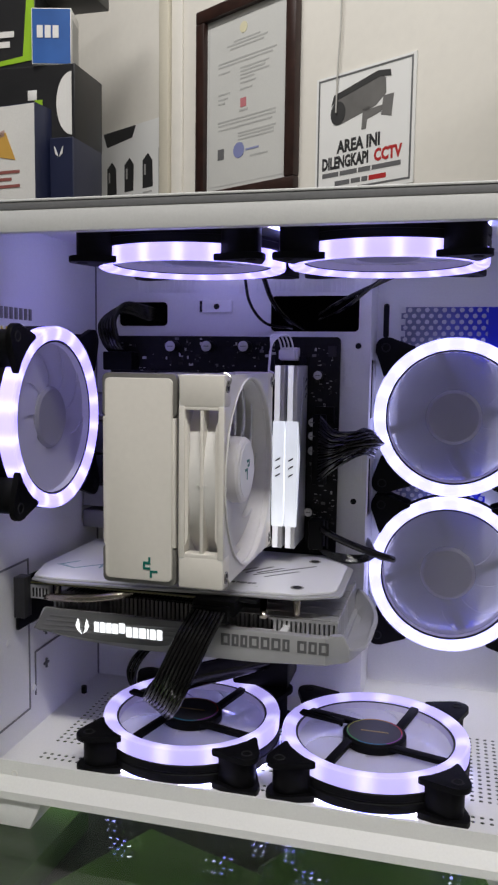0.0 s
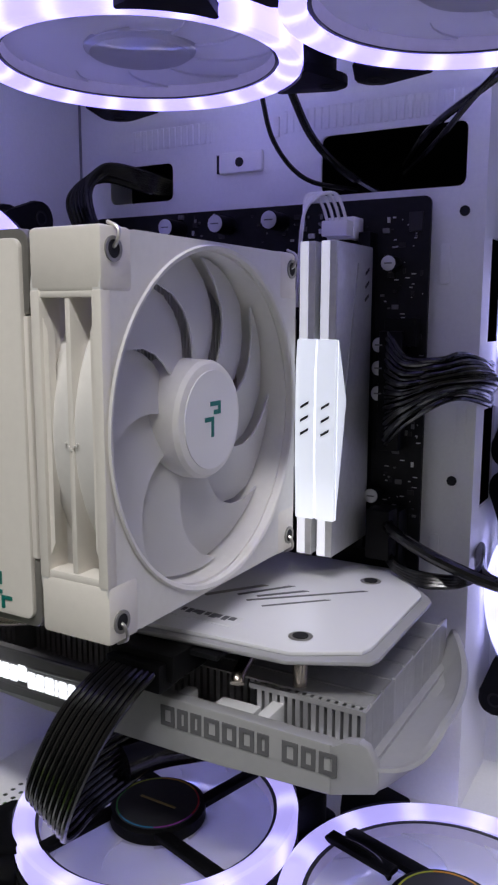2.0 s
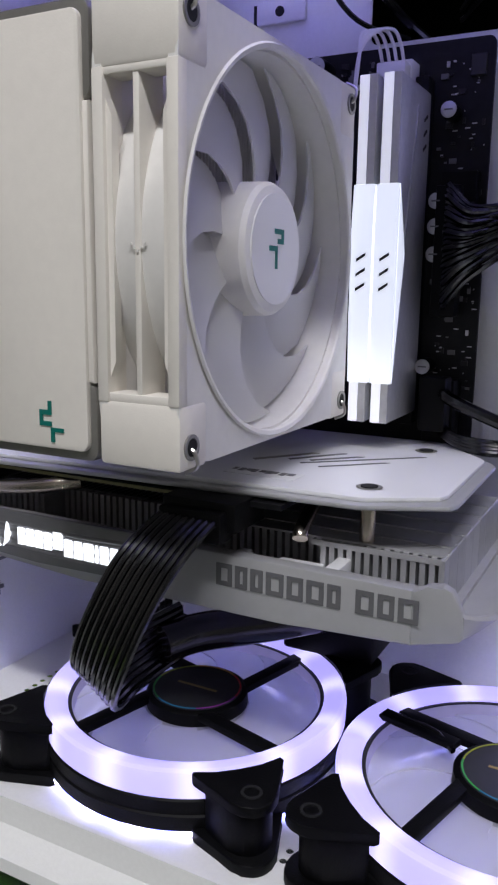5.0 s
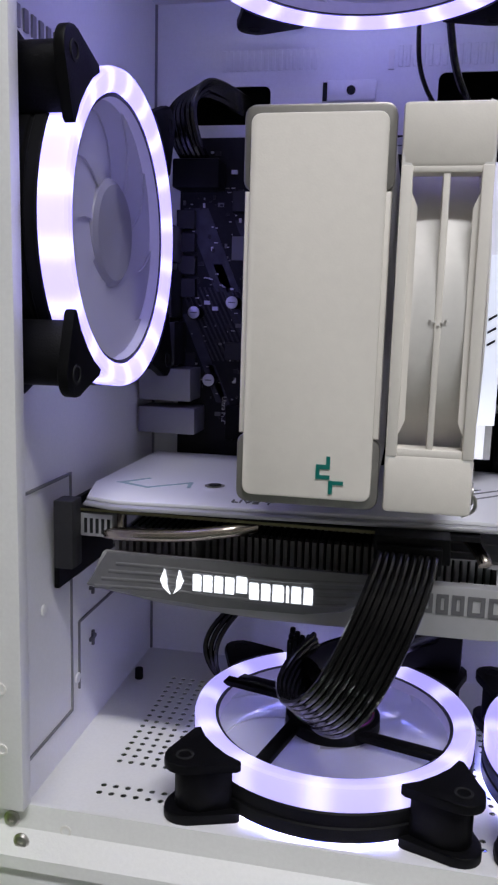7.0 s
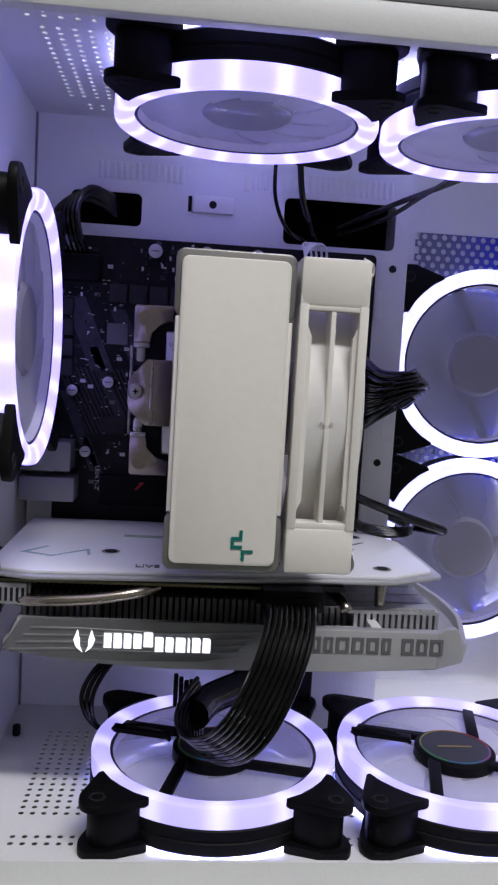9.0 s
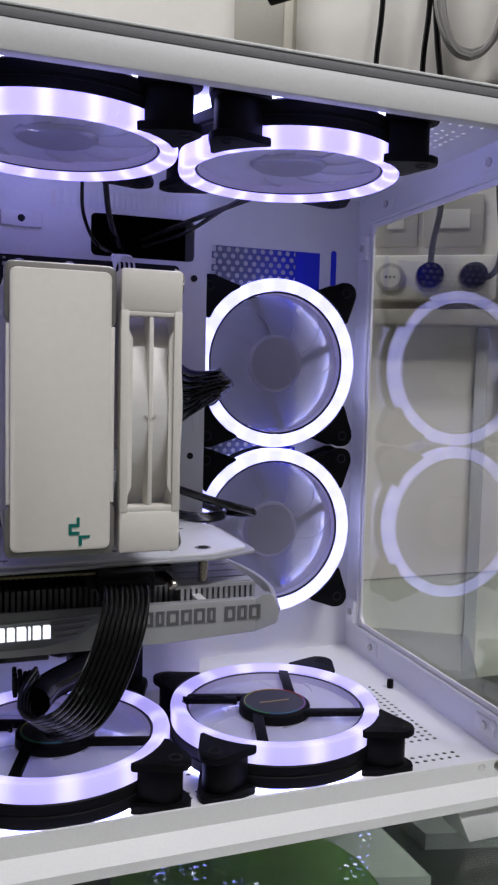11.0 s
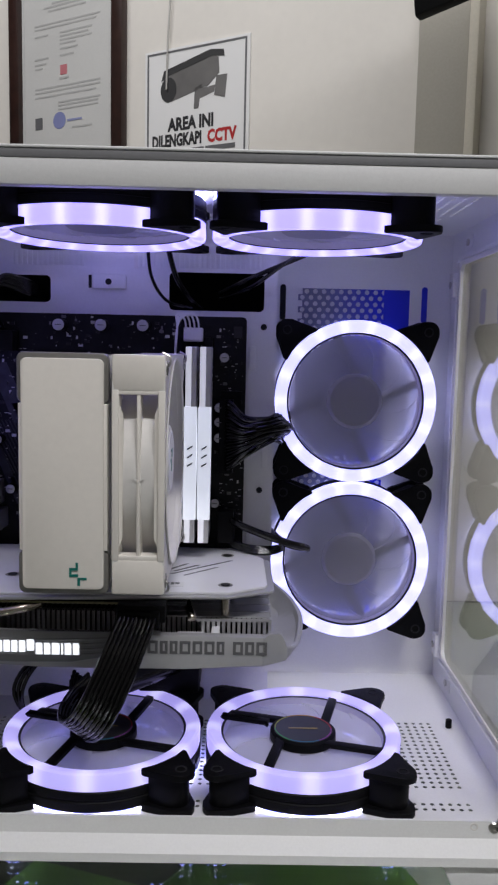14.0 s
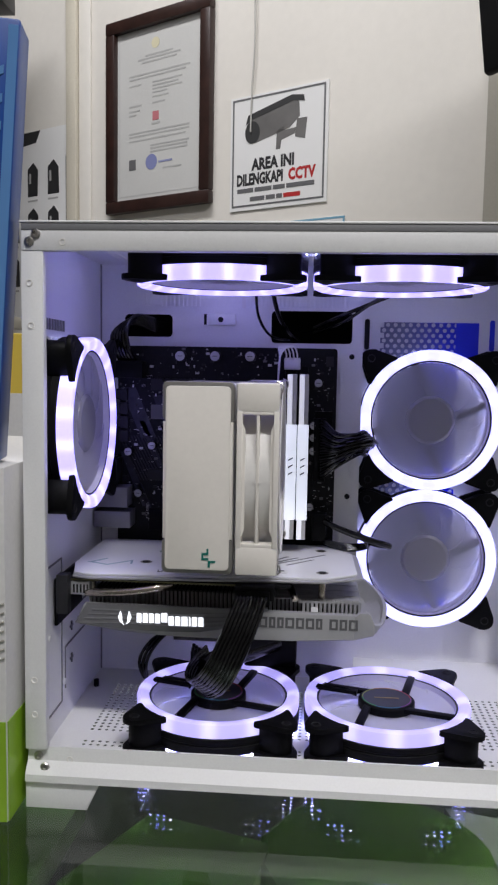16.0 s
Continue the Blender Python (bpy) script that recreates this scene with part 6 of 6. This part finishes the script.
NIGHT = mat("black_carton", (0.012, 0.012, 0.014), 0.4, grain=0.1, stain=0.2)
DEEPBLUE = mat("deep_blue_carton", (0.006, 0.030, 0.20), 0.35, stain=0.35, stain_scale=14)
NAVY = mat("navy_carton", (0.010, 0.014, 0.045), 0.4, stain=0.2)
LIME = mat("lime_green_print", (0.26, 0.46, 0.02), 0.4, stain=0.15)
WHITEBOX = mat("white_carton", (0.66, 0.65, 0.63), 0.5, grain=0.03, stain=0.08, stain_scale=9)
ORANGE = mat("ochre_print", (0.52, 0.30, 0.06), 0.5)
BLUEPRINT = mat("bright_blue_print", (0.02, 0.10, 0.36), 0.35, stain=0.3, stain_scale=12)
c, m = carton("storage_carton", "white carton with an ochre triangle, stacked on the shelf", -1.16, 1.50, 0.10, -0.813, 1.62, 0.500, WHITEBOX, NAVY, "stacked cartons", -8)
part("triangle_print", placed(prism(B(), [(-0.905, 0.445), (-0.885, 0.447), (-0.862, 0.392), (-0.905, 0.400)], 1.4985, 1.4994, "y"), m), ORANGE, c)
part("bar_print", placed(prism(B(), [(-1.0, 0.425), (-0.888, 0.452), (-0.888, 0.440), (-1.0, 0.413)], 1.4985, 1.4994, "y"), m), mat("dusty_pink_print", (0.45, 0.30, 0.26), 0.5), c)
for k in range(3):
    part("text_bar", placed(box(B(), -0.99, 1.4985, 0.366 - 0.014 * k, -0.852 - 0.02 * (k % 2), 1.4994, 0.372 - 0.014 * k), m), mat("brown_red_print", (0.25, 0.08, 0.07), 0.5), c)
c, m = carton("hardware_carton", "navy carton with a pale mark, stacked upright", -0.8125, 1.515, 0.10, -0.760, 1.65, 0.440, NAVY, NAVY, "stacked cartons")
for s in (-1, 1):
    part("pale_mark", prism(B(), [(-0.792 + s * 0.001, 0.402), (-0.792 + s * 0.008, 0.408), (-0.792 + s * 0.010, 0.424), (-0.792 + s * 0.004, 0.412)], 1.5134, 1.5146, "y"), WHITEBOX, c)
c, m = carton("hardware_carton", "black carton with a round pale print, on the stack", -1.02, 1.53, 0.441, -0.7635, 1.66, 0.588, NIGHT, NIGHT, "stacked cartons")
part("round_print", prism(B(), [(-0.770 + 0.034 * math.cos(math.pi * (0.5 + k / 12)), 0.510 + 0.062 * math.sin(math.pi * (0.5 + k / 12))) for k in range(13)], 1.5284, 1.5296, "y"), WHITEBOX, c)
part("pale_mark", box(B(), -0.868, 1.5284, 0.520, -0.848, 1.5294, 0.540, 0.0002), WHITEBOX, c)
part("green_tag", box(B(), -0.852, 1.5280, 0.490, -0.835, 1.5292, 0.520), LIME, c)
c, m = carton("processor_carton", "small blue processor carton with white side print, on the stack", -0.8635, 1.53, 0.5885, -0.7825, 1.60, 0.698, BLUEPRINT, WHITEBOX, "stacked cartons", 14)
for k in range(3):
    part("text_bar", placed(box(B(), -0.852 + 0.016 * k, 1.5284, 0.640, -0.840 + 0.016 * k, 1.5294, 0.664), m), WHITEBOX, c)
part("side_print", placed(box(B(), -0.7822, 1.54, 0.60, -0.7818, 1.59, 0.68), m), GREYPRINT, c)
c, m = carton("hardware_carton", "black and lime green carton on the stack", -1.06, 1.56, 0.5885, -0.866, 1.68, 0.745, NIGHT, NIGHT, "stacked cartons")
part("lime_print", prism(B(), [(-0.895, 0.62), (-0.868, 0.625), (-0.868, 0.735), (-0.885, 0.735)], 1.5580, 1.5594, "y"), LIME, c)
part("lime_strip", prism(B(), [(-1.0, 0.598), (-0.868, 0.612), (-0.868, 0.624), (-1.0, 0.606)], 1.5580, 1.5594, "y"), LIME, c)
part("text_bar", box(B(), -0.955, 1.5580, 0.66, -0.915, 1.5592, 0.672), WHITEBOX, c)
part("text_bar", box(B(), -0.955, 1.5580, 0.64, -0.925, 1.5592, 0.652), WHITEBOX, c)
c, m = carton("hardware_carton", "dark carton with gold print at the top of the stack", -1.0, 1.57, 0.7455, -0.755, 1.68, 0.86, NIGHT, NIGHT, "stacked cartons")
part("text_bar", box(B(), -0.99, 1.5680, 0.765, -0.90, 1.5692, 0.79), mat("dull_gold_print", (0.30, 0.22, 0.08), 0.45), c)
shelf = thing("side_shelf", (-0.98, 1.6, ROOMFLOOR), "grey shelf holding the stacked cartons", "shelf")
part("board", box(B(), -1.25, 1.44, 0.075, -0.74, 1.72, 0.10, 0.002), GREYTRIM, shelf)
for x in (-1.23, -0.76):
    part("leg", box(B(), x - 0.012, 1.50, ROOMFLOOR, x + 0.012, 1.53, 0.075, 0.001), GREYTRIM, shelf)

# cartons beside the case
gbox = thing("graphics_carton", (-0.40, 0.55, -0.29), "white and lime green graphics card carton standing beside the case", "box")
part("body", box(B(), -0.50, 0.395, -0.29, -0.2865, 0.60, -0.0625, 0.0015), WHITEBOX, gbox)
part("lime_face", box(B(), -0.499, 0.3943, -0.289, -0.2872, 0.396, -0.2235), LIME, gbox)
part("lime_side", box(B(), -0.2866, 0.396, -0.289, -0.2859, 0.599, -0.2235), LIME, gbox)
part("badge", box(B(), -0.330, 0.3936, -0.262, -0.2915, 0.3946, -0.240), NIGHT, gbox)
part("badge_bar", box(B(), -0.330, 0.3936, -0.272, -0.2915, 0.3946, -0.266), NIGHT, gbox)
for k in range(7):
    part("grey_curve", cable(B(), [(-0.36, 0.3943, -0.205 + 0.0055 * k), (-0.32, 0.3943, -0.195 + 0.0055 * k), (-0.2875, 0.3943, -0.182 + 0.0058 * k)], 0.0006, 5), GREYTRIM, gbox)
bbox = thing("board_carton", (-0.36, 0.415, -0.0625), "glossy blue carton with diagonal stripes leaning beside the case", "box")
lean = Matrix.Translation((-0.2925, 0.400, -0.0605)) @ Matrix.Rotation(radians(10), 4, "Z") @ Matrix.Rotation(radians(3.6), 4, "Y")
GLOSSBLUE = mat("glossy_blue_carton", (0.008, 0.062, 0.30), 0.3, spec=0.25, stain=0.4, stain_scale=10)
PALEBLUE = mat("pale_blue_stripe", (0.10, 0.24, 0.50), 0.25)
part("body", placed(box(B(), -0.240, 0.0, 0.0, 0.0, 0.030, 0.262, 0.0015), lean), GLOSSBLUE, bbox)
for k in range(11):
    z = 0.07 + 0.016 * k
    part("stripe", placed(prism(B(), [(-0.075, z - 0.035), (-0.008, z), (-0.008, z + 0.005), (-0.075, z - 0.030)], -0.0006, 0.0005, "y"), lean), PALEBLUE, bbox)
part("edge_strip", placed(box(B(), -0.0065, -0.0007, 0.004, -0.0008, 0.0005, 0.258), lean), PALEBLUE, bbox)
sbox = thing("yellow_carton", (-0.34, 0.74, -0.29), "yellow and white carton behind the blue one", "box")
part("body", box(B(), -0.46, 0.71, -0.29, -0.297, 0.80, 0.03, 0.0015), mat("yellow_carton_print", (0.55, 0.40, 0.05), 0.5, stain=0.2), sbox)
part("white_panel", box(B(), -0.459, 0.7093, -0.288, -0.298, 0.7105, -0.03), WHITEBOX, sbox)

# glass counter and what lies on its lower shelf
counter = thing("glass_counter", (-0.1, 0.3, ROOMFLOOR), "glass shop counter with a lower shelf", "counter")
top = part("glass_top", box(B(), -1.2, -0.35, -0.298, 0.80, 0.92, -0.2902), TABLEGLASS, counter, "green-tinted glass counter top")
top.visible_shadow = False
part("lower_shelf", box(B(), -1.19, -0.30, -0.435, 0.79, 0.90, -0.425), mat("dark_shelf_board", (0.012, 0.013, 0.013), 0.3, stain=0.3), counter)
for x in (-1.18, 0.78):
    for y in (-0.30, 0.88):
        part("leg", box(B(), x - 0.015, y - 0.015, ROOMFLOOR, x + 0.015, y + 0.015, -0.298), ALU, counter)
GREEN = mat("leaf_green_card", (0.11, 0.25, 0.035), 0.5, stain=0.4, stain_scale=9)
DARKGREEN = mat("moss_green_card", (0.065, 0.15, 0.028), 0.5, stain=0.4, stain_scale=7)
solo("green_carton", prism(B(), [(-0.235, 0.602), (-0.125, 0.566), (-0.15, 0.45), (-0.29, 0.50)], -0.425, -0.405, "z", 0, 0.001), GREEN, (-0.2, 0.53, -0.425), "green flat carton under the glass top", "box")
solo("green_carton", prism(B(), [(-0.62, 0.68), (-0.300, 0.615), (-0.31, 0.40), (-0.62, 0.42)], -0.425, -0.40, "z", 0, 0.001), DARKGREEN, (-0.45, 0.53, -0.425), "moss green carton under the glass top", "box")
solo("green_pouch", prism(B(), [(-0.035 + 0.095 * math.cos(2 * math.pi * k / 28) * (1 + 0.08 * math.sin(3 * k)), 0.555 + 0.095 * math.sin(2 * math.pi * k / 28)) for k in range(28)], -0.425, -0.403, "z", 0, 0.004), GREEN, (-0.035, 0.555, -0.425), "round green pouch under the glass top", "pouch")
solo("grey_card", prism(B(), [(0.035, 0.660), (0.105, 0.640), (0.110, 0.56), (0.055, 0.575)], -0.425, -0.418, "z"), mat("grey_card_paper", (0.34, 0.34, 0.33), 0.6, stain=0.2), (0.07, 0.61, -0.425), "pale grey card under the glass top", "card")
solo("grey_card", prism(B(), [(0.12, 0.70), (0.30, 0.66), (0.29, 0.56), (0.13, 0.60)], -0.425, -0.412, "z"), INK, (0.2, 0.63, -0.425), "dark grey card under the glass top", "card")
# fittings added for the two unseen lamps on the ceiling
for m in (pose(0.30, -0.70, 1.99), pose(-0.62, 0.80, 1.99, 0, 0, -30)):
    lamp = thing("ceiling_lamp", (0, 0, 0), "unseen white tube lamp fitting added on the ceiling", "lamp", "ceiling lamps")
    lamp.matrix_basis = m
    ORIGIN[lamp] = Vector((0, 0, 0))
    part("fitting", box(B(), -0.62, -0.09, 0.0, 0.62, 0.09, 0.02, 0.003), CEIL, lamp)
